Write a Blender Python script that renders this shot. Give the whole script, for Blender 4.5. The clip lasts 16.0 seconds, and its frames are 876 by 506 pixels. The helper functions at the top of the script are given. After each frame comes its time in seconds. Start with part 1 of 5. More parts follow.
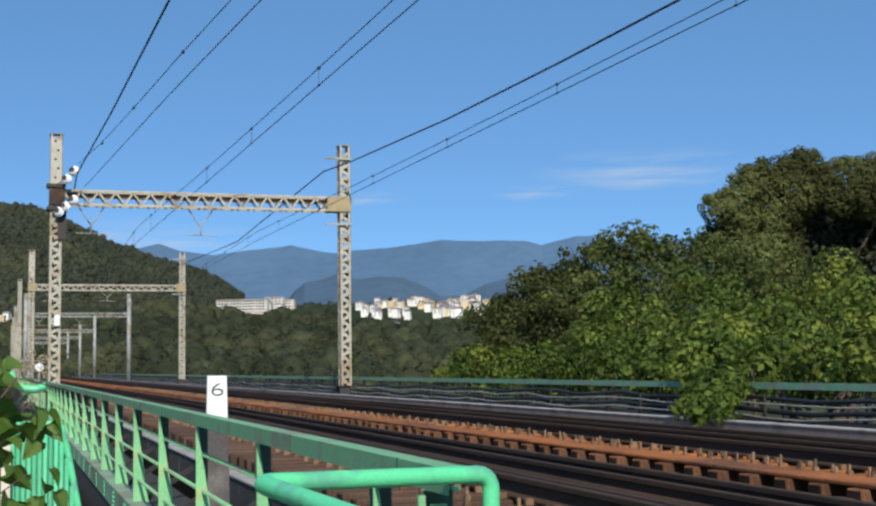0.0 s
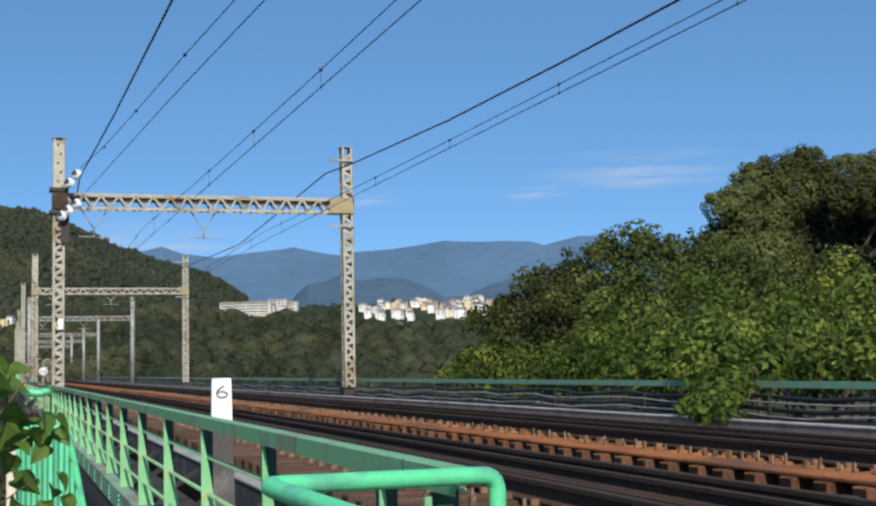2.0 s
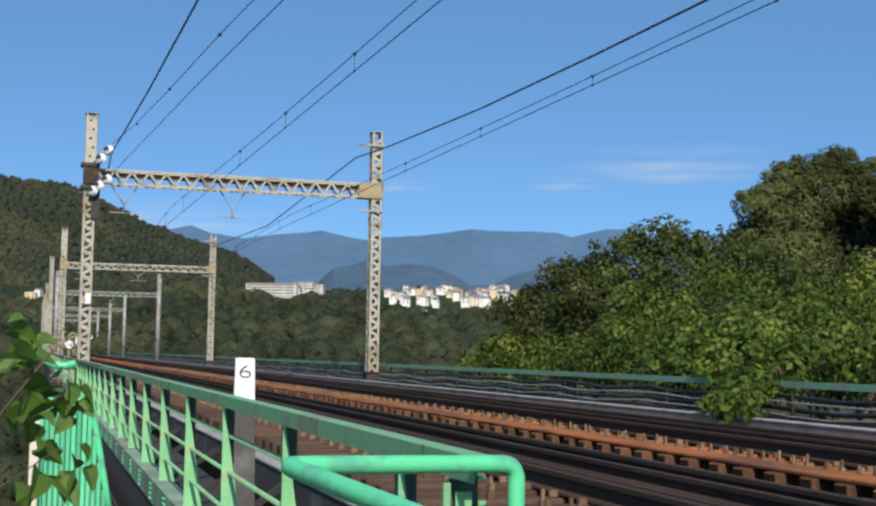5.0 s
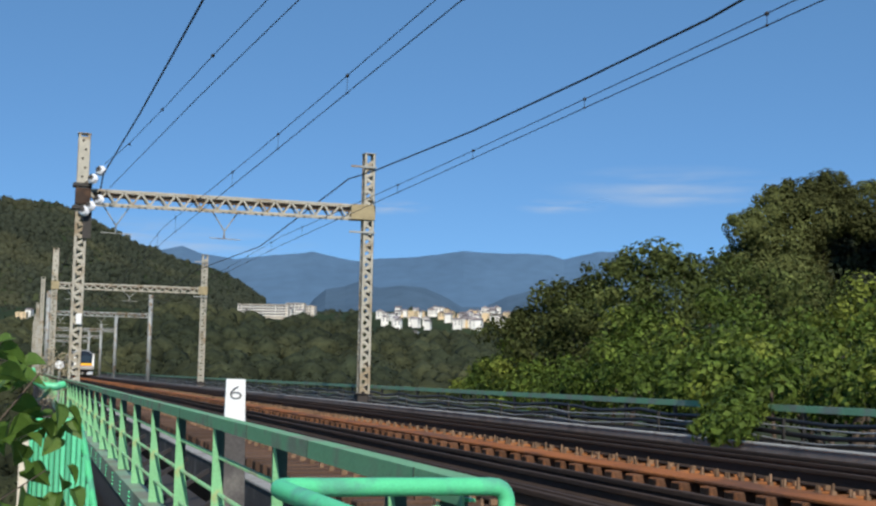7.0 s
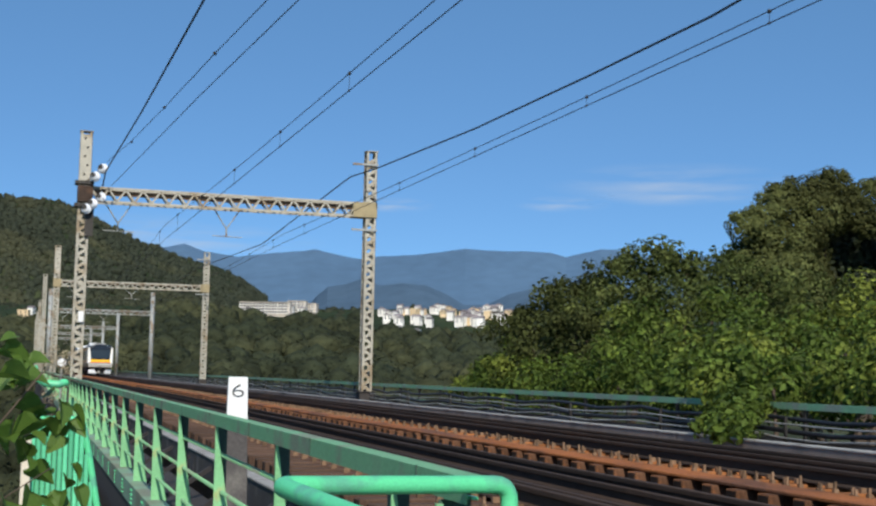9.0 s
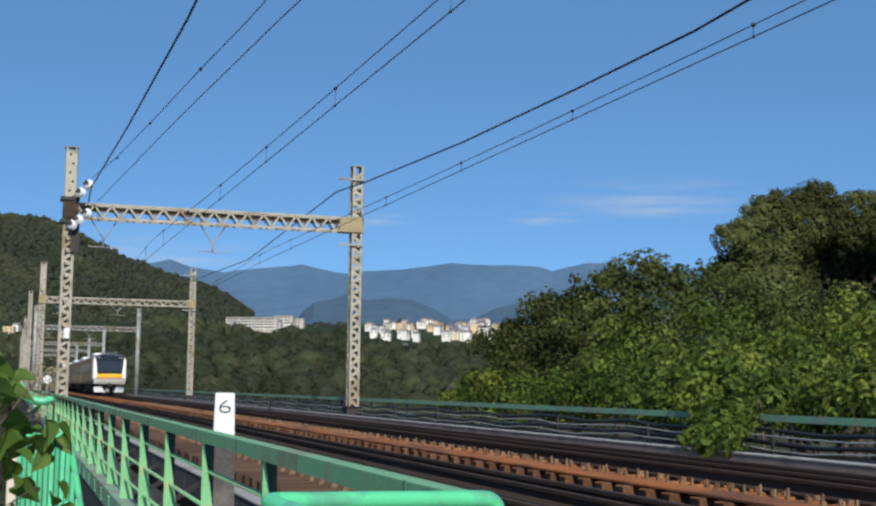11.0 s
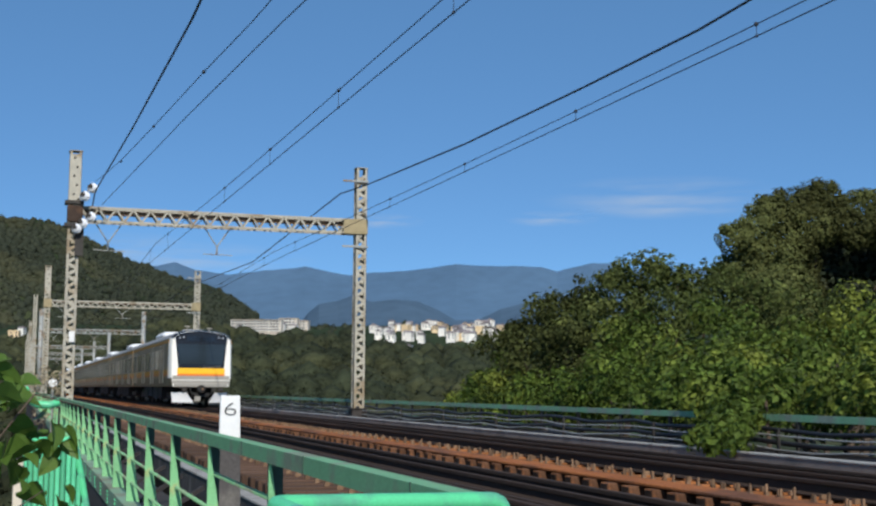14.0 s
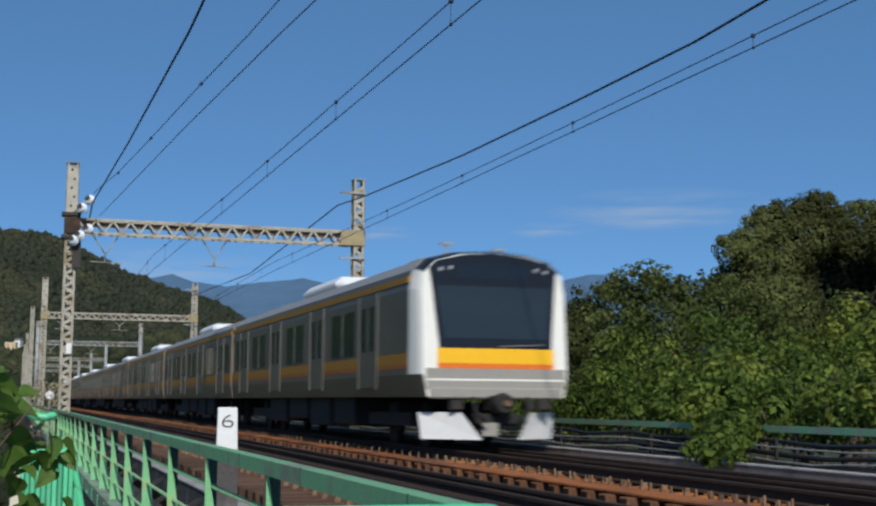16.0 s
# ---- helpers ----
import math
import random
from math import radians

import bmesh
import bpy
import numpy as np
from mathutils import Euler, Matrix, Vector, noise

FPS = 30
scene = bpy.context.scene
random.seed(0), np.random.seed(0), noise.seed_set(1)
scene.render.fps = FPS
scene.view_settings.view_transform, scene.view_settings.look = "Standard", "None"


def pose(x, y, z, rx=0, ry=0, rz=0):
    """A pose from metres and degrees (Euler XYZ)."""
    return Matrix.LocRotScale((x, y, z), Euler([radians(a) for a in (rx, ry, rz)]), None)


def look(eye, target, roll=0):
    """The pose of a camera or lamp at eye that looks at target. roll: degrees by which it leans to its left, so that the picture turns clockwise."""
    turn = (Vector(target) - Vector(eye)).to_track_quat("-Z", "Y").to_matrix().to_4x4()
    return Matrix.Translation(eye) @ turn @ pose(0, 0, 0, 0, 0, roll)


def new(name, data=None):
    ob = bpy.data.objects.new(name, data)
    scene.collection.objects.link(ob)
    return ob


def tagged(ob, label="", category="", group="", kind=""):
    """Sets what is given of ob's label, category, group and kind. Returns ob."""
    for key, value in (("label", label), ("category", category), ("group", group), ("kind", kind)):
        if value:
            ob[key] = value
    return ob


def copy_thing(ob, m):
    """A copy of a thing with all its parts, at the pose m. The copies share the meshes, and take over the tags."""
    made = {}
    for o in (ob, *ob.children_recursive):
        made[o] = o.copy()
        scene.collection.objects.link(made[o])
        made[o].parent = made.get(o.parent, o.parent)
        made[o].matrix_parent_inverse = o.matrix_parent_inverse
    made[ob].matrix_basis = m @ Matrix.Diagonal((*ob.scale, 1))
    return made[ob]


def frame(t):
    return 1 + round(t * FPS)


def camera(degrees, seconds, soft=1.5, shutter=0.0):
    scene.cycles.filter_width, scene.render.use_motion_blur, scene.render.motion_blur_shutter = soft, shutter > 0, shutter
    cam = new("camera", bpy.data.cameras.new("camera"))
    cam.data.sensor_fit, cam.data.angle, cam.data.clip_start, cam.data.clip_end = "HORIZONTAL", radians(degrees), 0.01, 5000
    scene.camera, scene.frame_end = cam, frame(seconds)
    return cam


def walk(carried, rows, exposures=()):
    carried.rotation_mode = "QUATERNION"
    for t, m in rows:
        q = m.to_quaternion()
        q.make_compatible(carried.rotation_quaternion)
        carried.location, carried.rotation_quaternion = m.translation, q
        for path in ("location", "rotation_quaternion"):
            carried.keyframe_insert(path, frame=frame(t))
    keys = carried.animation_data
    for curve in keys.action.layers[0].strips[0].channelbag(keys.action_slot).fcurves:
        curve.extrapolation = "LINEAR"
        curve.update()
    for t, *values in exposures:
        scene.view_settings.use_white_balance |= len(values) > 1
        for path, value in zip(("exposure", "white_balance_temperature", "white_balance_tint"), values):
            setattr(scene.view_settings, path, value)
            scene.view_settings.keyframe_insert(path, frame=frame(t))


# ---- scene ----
cam = camera(36.90, 16.0, soft=2.4, shutter=0.5)
PATH = [
    (0.0, pose(0.0000, 0, 0.8200, 94.930, 0, -18.300) @ pose(0, 0, 0, 0, 0, -0.800)),
    (0.5, pose(0.0012, 0, 0.8215, 95.020, 0, -18.164) @ pose(0, 0, 0, 0, 0, -0.976)),
    (1.0, pose(-0.0016, 0, 0.8204, 95.194, 0, -18.256) @ pose(0, 0, 0, 0, 0, -1.049)),
    (1.5, pose(-0.0016, 0, 0.8194, 95.084, 0, -18.201) @ pose(0, 0, 0, 0, 0, -1.200)),
    (2.0, pose(-0.0054, 0, 0.8214, 94.971, 0, -18.178) @ pose(0, 0, 0, 0, 0, -1.221)),
    (2.5, pose(-0.0077, 0, 0.8207, 94.738, 0, -17.871) @ pose(0, 0, 0, 0, 0, -0.549)),
    (3.0, pose(-0.0020, 0, 0.8184, 94.325, 0, -17.842) @ pose(0, 0, 0, 0, 0, -0.908)),
    (3.5, pose(-0.0006, 0, 0.8182, 93.559, 0, -17.806) @ pose(0, 0, 0, 0, 0, -1.088)),
    (4.0, pose(-0.0050, 0, 0.8177, 93.680, 0, -17.107) @ pose(0, 0, 0, 0, 0, -0.052)),
    (6.5, pose(-0.0067, 0, 0.8177, 95.481, 0, -17.194) @ pose(0, 0, 0, 0, 0, 1.287)),
    (7.0, pose(-0.0034, 0, 0.8183, 95.397, 0, -17.327) @ pose(0, 0, 0, 0, 0, 1.149)),
    (7.5, pose(-0.0040, 0, 0.8193, 95.369, 0, -17.405) @ pose(0, 0, 0, 0, 0, 1.108)),
    (8.0, pose(-0.0048, 0, 0.8182, 95.379, 0, -17.275) @ pose(0, 0, 0, 0, 0, 1.265)),
    (8.5, pose(-0.0055, 0, 0.8190, 95.349, 0, -17.126) @ pose(0, 0, 0, 0, 0, 1.369)),
    (9.0, pose(-0.0064, 0, 0.8194, 95.295, 0, -17.247) @ pose(0, 0, 0, 0, 0, 1.156)),
    (9.5, pose(-0.0058, 0, 0.8201, 95.505, 0, -17.724) @ pose(0, 0, 0, 0, 0, 1.032)),
    (12.0, pose(-0.0076, 0, 0.8204, 95.991, 0, -17.684) @ pose(0, 0, 0, 0, 0, 0.638)),
    (12.5, pose(-0.0080, 0, 0.8196, 96.001, 0, -17.412) @ pose(0, 0, 0, 0, 0, 0.722)),
    (13.0, pose(-0.0077, 0, 0.8191, 95.860, 0, -17.455) @ pose(0, 0, 0, 0, 0, 0.972)),
    (13.5, pose(-0.0094, 0, 0.8206, 95.224, 0, -17.414) @ pose(0, 0, 0, 0, 0, 0.701)),
    (14.0, pose(-0.0077, 0, 0.8217, 95.983, 0, -17.636) @ pose(0, 0, 0, 0, 0, 0.458)),
    (14.5, pose(-0.0057, 0, 0.8223, 96.165, 0, -17.792) @ pose(0, 0, 0, 0, 0, 0.441)),
    (15.0, pose(-0.0019, 0, 0.8202, 96.351, 0, -17.717) @ pose(0, 0, 0, 0, 0, 0.341)),
    (15.5, pose(-0.0044, 0, 0.8190, 96.448, 0, -17.706) @ pose(0, 0, 0, 0, 0, 0.405)),
    (16.0, pose(-0.0095, 0, 0.8212, 96.486, 0, -17.752) @ pose(0, 0, 0, 0, 0, 0.396)),
]
EXPOSURES = [(0.0, 0.14, 6500, 10), (3.0, 0.13, 6550, 10), (4.0, 0.21, 6600, 10), (6.5, 0.03, 6450, 10), (9.0, 0.05, 6470, 10), (12.0, -0.01, 6400, 10), (14.5, -0.14, 6300, 10), (16.0, -0.32, 6250, 10)]
walk(cam, PATH, EXPOSURES)

# ---------------------------------------------------------------- light
SUN_AZ, SUN_EL = 190.0, 36.0   # compass bearing of the sun (0 = +y, 90 = +x), height in degrees


def make_light():
    world = bpy.data.worlds.new("sky")
    scene.world = world
    world.use_nodes = True
    nt = world.node_tree
    sky = nt.nodes.new("ShaderNodeTexSky")
    sky.sky_type = "NISHITA"
    sky.sun_disc = False
    sky.sun_elevation = radians(SUN_EL)
    sky.sun_rotation = radians(SUN_AZ)
    sky.altitude = 300
    sky.air_density, sky.dust_density, sky.ozone_density = 0.44, 0.6, 5.0
    bg = nt.nodes["Background"]
    bg.inputs["Strength"].default_value = 0.14
    hue = nt.nodes.new("ShaderNodeMix")
    hue.data_type, hue.blend_type = "RGBA", "MULTIPLY"
    hue.inputs["Factor"].default_value = 1.0
    hue.inputs["B"].default_value = (0.84, 1.0, 0.96, 1)
    nt.links.new(sky.outputs[0], hue.inputs["A"])
    # thin even haze
    haze = nt.nodes.new("ShaderNodeMix")
    haze.data_type = "RGBA"
    haze.inputs["Factor"].default_value = 0.42
    haze.inputs["B"].default_value = (1.0, 2.46, 4.7, 1)
    nt.links.new(hue.outputs["Result"], haze.inputs["A"])
    nt.links.new(haze.outputs["Result"], bg.inputs["Color"])
    az, el = radians(SUN_AZ), radians(SUN_EL)
    way = Vector((math.sin(az) * math.cos(el), math.cos(az) * math.cos(el), math.sin(el)))
    sun = new("sun", bpy.data.lights.new("sun", "SUN"))
    sun.data.energy, sun.data.angle, sun.data.color = 4.1, radians(0.55), (1.0, 0.93, 0.82)
    sun.matrix_world = look(way * 50, (0, 0, 0))


make_light()


# ---------------------------------------------------------------- materials
def material(name, base, rough=0.6, metal=0.0, var=0.25, scale=6.0, fine=60.0, bump=0.15, alt=None, alt_amt=0.0,
             alt_scale=2.0, island=0.0, per_object=0.0, spec=0.5, stretch=(1, 1, 1), trans=0.0, relief=0.01):
    """A Principled material: base colour with large and fine variation, stains of the colour alt, and fine relief."""
    m = bpy.data.materials.new(name)
    m.use_nodes = True
    nt = m.node_tree
    n, l = nt.nodes, nt.links
    bsdf = n["Principled BSDF"]
    co = n.new("ShaderNodeTexCoord")
    mp = n.new("ShaderNodeMapping")
    mp.inputs["Scale"].default_value = stretch
    l.new(co.outputs["Object"], mp.inputs["Vector"])

    def nz(sc, detail):
        t = n.new("ShaderNodeTexNoise")
        t.inputs["Scale"].default_value = sc
        t.inputs["Detail"].default_value = detail
        l.new(mp.outputs[0], t.inputs["Vector"])
        return t

    big, small = nz(scale, 4), nz(fine, 3)
    add = n.new("ShaderNodeMath")
    add.operation = "ADD"
    l.new(big.outputs["Fac"], add.inputs[0])
    l.new(small.outputs["Fac"], add.inputs[1])
    val = add.outputs[0]
    span = n.new("ShaderNodeMapRange")
    span.inputs["From Min"].default_value, span.inputs["From Max"].default_value = 0.6, 1.4
    span.inputs["To Min"].default_value, span.inputs["To Max"].default_value = 1 - var, 1 + var
    l.new(val, span.inputs["Value"])
    val = span.outputs[0]
    for amount, kind, sock in ((island, "ShaderNodeNewGeometry", "Random Per Island"), (per_object, "ShaderNodeObjectInfo", "Random")):
        if amount:
            g = n.new(kind)
            r = n.new("ShaderNodeMapRange")
            r.inputs["To Min"].default_value, r.inputs["To Max"].default_value = 1 - amount, 1 + amount
            l.new(g.outputs[sock], r.inputs["Value"])
            mu = n.new("ShaderNodeMath")
            mu.operation = "MULTIPLY"
            l.new(val, mu.inputs[0])
            l.new(r.outputs[0], mu.inputs[1])
            val = mu.outputs[0]
    col = n.new("ShaderNodeMix")
    col.data_type, col.blend_type = "RGBA", "MIX"
    col.inputs["A"].default_value = (*base, 1)
    col.inputs["B"].default_value = (*(alt or base), 1)
    col.inputs["Factor"].default_value = 0
    if alt:
        st = nz(alt_scale, 5)
        ra = n.new("ShaderNodeMapRange")
        ra.inputs["From Min"].default_value, ra.inputs["From Max"].default_value = 0.62 - alt_amt * 0.4, 0.72 - alt_amt * 0.3
        l.new(st.outputs["Fac"], ra.inputs["Value"])
        l.new(ra.outputs[0], col.inputs["Factor"])
    sc = n.new("ShaderNodeVectorMath")
    sc.operation = "SCALE"
    l.new(col.outputs["Result"], sc.inputs[0])
    l.new(val, sc.inputs["Scale"])
    l.new(sc.outputs[0], bsdf.inputs["Base Color"])
    bsdf.inputs["Roughness"].default_value = rough
    bsdf.inputs["Metallic"].default_value = metal
    bsdf.inputs["Specular IOR Level"].default_value = spec
    if bump:
        b = n.new("ShaderNodeBump")
        b.inputs["Strength"].default_value = bump
        b.inputs["Distance"].default_value = relief
        l.new(small.outputs["Fac"], b.inputs["Height"])
        l.new(b.outputs[0], bsdf.inputs["Normal"])
    if trans:
        tr = n.new("ShaderNodeBsdfTranslucent")
        l.new(sc.outputs[0], tr.inputs["Color"])
        mx = n.new("ShaderNodeMixShader")
        mx.inputs[0].default_value = trans
        l.new(bsdf.outputs[0], mx.inputs[1])
        l.new(tr.outputs[0], mx.inputs[2])
        l.new(mx.outputs[0], n["Material Output"].inputs["Surface"])
    return m


GREEN_PAINT = material("dull_green_paint", (0.2, 0.44, 0.22), 0.65, var=0.22, scale=3, fine=70, alt=(0.22, 0.26, 0.17), alt_amt=0.3, alt_scale=3)
PALE_GREEN = material("pale_green_paint", (0.125, 0.67, 0.31), 0.38, var=0.12, scale=4, fine=120, alt=(0.12, 0.45, 0.27), alt_amt=0.2, alt_scale=7)
GIRDER_PAINT = material("girder_paint", (0.26, 0.40, 0.26), 0.6, var=0.25, scale=2, fine=40, alt=(0.24, 0.25, 0.17), alt_amt=0.3, alt_scale=1.5)
# post paint in its sunlit tone; POST_SHADE is its shaded copy
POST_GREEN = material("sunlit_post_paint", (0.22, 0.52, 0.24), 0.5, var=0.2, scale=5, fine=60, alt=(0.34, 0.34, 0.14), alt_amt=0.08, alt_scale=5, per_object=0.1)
STIFFENER_GREEN = material("bright_girder_paint", (0.09, 0.44, 0.23), 0.5, var=0.15, scale=3, fine=40, per_object=0.28)
CREAM_PAINT = material("cream_paint", (0.72, 0.64, 0.5), 0.7, var=0.1)
FENCE_GREEN = material("fence_green_paint", (0.22, 0.45, 0.27), 0.85, var=0.3, scale=2, fine=50, alt=(0.24, 0.30, 0.24), alt_amt=0.45, spec=0.15)
RAIL_STEEL = material("rail_steel", (0.058, 0.04, 0.031), 0.85, 0.0, var=0.35, scale=3, fine=60, stretch=(1, 0.1, 1), spec=0.15, alt=(0.1, 0.06, 0.04), alt_amt=0.2)
RAIL_HEAD = material("rail_head_steel", (0.155, 0.128, 0.112), 0.55, 0.2, var=0.2, scale=3, fine=60, stretch=(1, 0.1, 1), spec=0.3)
RUST_WOOD = material("rust_stained_timber", (0.33, 0.125, 0.042), 0.9, var=0.4, scale=4, fine=40, bump=0.6, alt=(0.14, 0.07, 0.04), alt_amt=0.35, alt_scale=3, per_object=0.3, spec=0.2)
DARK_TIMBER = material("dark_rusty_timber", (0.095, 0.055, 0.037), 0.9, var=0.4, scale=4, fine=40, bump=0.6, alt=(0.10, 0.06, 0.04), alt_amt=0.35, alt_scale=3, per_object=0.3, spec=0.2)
END_GRAIN = material("dark_end_grain", (0.05, 0.032, 0.022), 0.9, var=0.4, scale=9, fine=60, bump=0.4, per_object=0.4, spec=0.15)
RUST_PLANK = material("rusty_plank", (0.36, 0.125, 0.04), 0.9, var=0.4, scale=2, fine=30, bump=0.6, alt=(0.17, 0.075, 0.04), alt_amt=0.4, alt_scale=1.6, stretch=(1, 0.5, 1), spec=0.2)
BOLT_STEEL = material("weathered_bolt_steel", (0.2, 0.125, 0.075), 0.85, 0.0, var=0.4, island=0.4, spec=0.2)
DARK_STEEL = material("dark_bridge_steel", (0.045, 0.038, 0.034), 0.8, var=0.3)
CONCRETE = material("grey_concrete", (0.27, 0.24, 0.21), 0.9, var=0.25, scale=2, fine=40, bump=0.4, alt=(0.17, 0.155, 0.14), alt_amt=0.35, spec=0.2)
# the lids' sunlit tone, paler than the trough walls, is put into this colour
TROUGH_TOP = material("lit_tone_concrete", (0.40, 0.385, 0.355), 0.9, var=0.25, scale=2, fine=40, bump=0.4, alt=(0.24, 0.22, 0.2), alt_amt=0.3, spec=0.2)
# the trough side's shade is put into this tone; distance post base shares it
TROUGH_SIDE = material("shade_toned_concrete", (0.095, 0.088, 0.085), 0.9, var=0.3, scale=2, fine=40, bump=0.4, alt=(0.16, 0.15, 0.135), alt_amt=0.2, spec=0.15)
CABLE = material("black_cable_rubber", (0.02, 0.02, 0.025), 0.5, var=0.2)
PALE_CABLE = material("grey_cable_sheath", (0.33, 0.33, 0.32), 0.5, var=0.3, scale=0.7)
MAST_STEEL = material("weathered_cream_steel", (0.46, 0.43, 0.35), 0.7, 0.0, var=0.25, scale=3, fine=40, alt=(0.32, 0.25, 0.16), alt_amt=0.2, alt_scale=1.3)
MAST_GREY = material("galvanised_steel", (0.36, 0.37, 0.35), 0.6, 0.3, var=0.2, alt=(0.24, 0.17, 0.1), alt_amt=0.2)
GUSSET = material("ochre_gusset_paint", (0.36, 0.29, 0.16), 0.7, var=0.25, scale=4)
DARK_FITTING = material("dark_iron_fitting", (0.05, 0.045, 0.04), 0.6, 0.5, var=0.2)
PORCELAIN = material("white_porcelain", (0.85, 0.87, 0.9), 0.2, var=0.05)
WIRE = material("copper_wire_dark", (0.02, 0.022, 0.026), 0.6, 0.2, var=0.1)
WHITE_PAINT = material("white_painted_concrete", (0.82, 0.82, 0.80), 0.7, var=0.08, scale=8, fine=80)
BLACK_PAINT = material("black_paint", (0.03, 0.03, 0.035), 0.6, var=0.1)
STAINLESS = material("brushed_stainless_steel", (0.30, 0.255, 0.205), 0.48, 1.0, var=0.1, scale=1, fine=90, bump=0.03)
ROOF_GREY = material("grey_roof_coating", (0.27, 0.27, 0.27), 0.6, var=0.12)
ROOF_WHITE = material("white_air_conditioner_paint", (0.8, 0.81, 0.82), 0.5, var=0.06)
FRONT_WHITE = material("white_front_paint", (0.9, 0.88, 0.8), 0.3, var=0.04, bump=0.0)
BAND_YELLOW = material("yellow_band_film", (0.95, 0.52, 0.006), 0.35, var=0.05, bump=0.0)
BAND_ORANGE = material("orange_band_film", (0.85, 0.19, 0.02), 0.35, var=0.05, bump=0.0)
# side band films carry the shade of the train's flank in their colour
SIDE_BAND_SHADED = material("shaded_yellow_film", (0.40, 0.19, 0.02), 0.4, var=0.06, bump=0.0)
SIDE_STRIPE_SHADED = material("shaded_orange_film", (0.4, 0.115, 0.016), 0.4, var=0.06, bump=0.0)
BLACK_GLASS = material("dark_window_glass", (0.012, 0.016, 0.022), 0.06, var=0.05, bump=0.0, spec=0.6)
# soft horizontal tone bands stand for a reflection put into the glass colour
WINDSCREEN = material("reflection_toned_glass", (0.022, 0.031, 0.037), 0.08, var=0.25, scale=0.9, bump=0.0, spec=0.6, stretch=(0.2, 1, 1.5))
BLACK_FRONT = material("black_front_panel", (0.012, 0.013, 0.016), 0.18, var=0.05, bump=0.0)
UNDER_BLACK = material("dark_underframe", (0.018, 0.017, 0.016), 0.75, var=0.3)
SKIRT_WHITE = material("white_skirt_paint", (0.82, 0.82, 0.80), 0.4, var=0.06)
GREY_FRONT = material("light_grey_panel", (0.34, 0.32, 0.28), 0.45, 0.0, var=0.06)
LAMP_WHITE = material("clear_lamp_lens", (0.5, 0.52, 0.54), 0.08, var=0.02, bump=0.0)
DOOR_EDGE = material("bright_door_edge", (0.3, 0.29, 0.27), 0.35, 0.7, var=0.05)
LEAF_VINE = material("vine_leaf", (0.078, 0.118, 0.020), 0.6, var=0.5, scale=0.55, fine=3, island=0.5, alt=(0.165, 0.195, 0.033), alt_amt=0.34, alt_scale=0.45, bump=0.0, spec=0.15, trans=0.25)
LEAF_DARK = material("tree_leaf", (0.062, 0.067, 0.021), 0.7, var=0.35, scale=0.4, fine=3, island=0.3, alt=(0.125, 0.14, 0.045), alt_amt=0.4, alt_scale=0.3, bump=0.0, spec=0.12, trans=0.2)
LEAF_NEAR = material("near_leaf", (0.105, 0.185, 0.028), 0.45, var=0.25, scale=12, fine=60, island=0.3, bump=0.2, trans=0.35)
BARK = material("bark", (0.09, 0.065, 0.045), 0.9, var=0.4, scale=3, fine=25, bump=0.8)
# the shade inside the tall tree is put into this near-black leaf colour
LEAF_HOLLOW = material("shaded_hollow_leaf", (0.018, 0.026, 0.010), 0.6, var=0.4, scale=0.6, fine=3, island=0.4, bump=0.0, spec=0.25, trans=0.1)
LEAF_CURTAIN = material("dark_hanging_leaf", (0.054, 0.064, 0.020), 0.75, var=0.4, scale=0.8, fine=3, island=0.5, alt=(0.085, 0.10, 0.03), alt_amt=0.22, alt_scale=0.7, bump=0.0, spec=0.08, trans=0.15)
LEAF_DRY = material("dry_tan_leaf", (0.40, 0.33, 0.22), 0.8, var=0.4, scale=2, fine=9, island=0.5, bump=0.0, spec=0.1, trans=0.2)
# shade on the post angles is put into this colour; rail joints reuse it
POST_SHADE = material("shaded_weathered_paint", (0.045, 0.085, 0.06), 0.7, var=0.3, scale=4, fine=50, alt=(0.06, 0.05, 0.035), alt_amt=0.25)
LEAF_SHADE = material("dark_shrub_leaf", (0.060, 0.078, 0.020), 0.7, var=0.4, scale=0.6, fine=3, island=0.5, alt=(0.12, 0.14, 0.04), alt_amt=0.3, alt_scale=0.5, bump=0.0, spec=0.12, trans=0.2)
FOREST = material("forest_canopy", (0.033, 0.040, 0.022), 0.95, var=0.5, scale=0.06, fine=0.9, island=0.16, alt=(0.056, 0.060, 0.029), alt_amt=0.4, alt_scale=0.035, bump=0.3, relief=0.4, spec=0.1)
GROUND = material("forest_floor", (0.04, 0.055, 0.022), 0.95, var=0.4, scale=0.05, fine=0.6, alt=(0.09, 0.08, 0.045), alt_amt=0.15, alt_scale=0.02)
HILL = material("wooded_hillside", (0.030, 0.045, 0.02), 0.95, var=0.4, scale=0.006, fine=0.05, alt=(0.045, 0.055, 0.025), alt_amt=0.25, alt_scale=0.006, bump=0.0, spec=0.1)
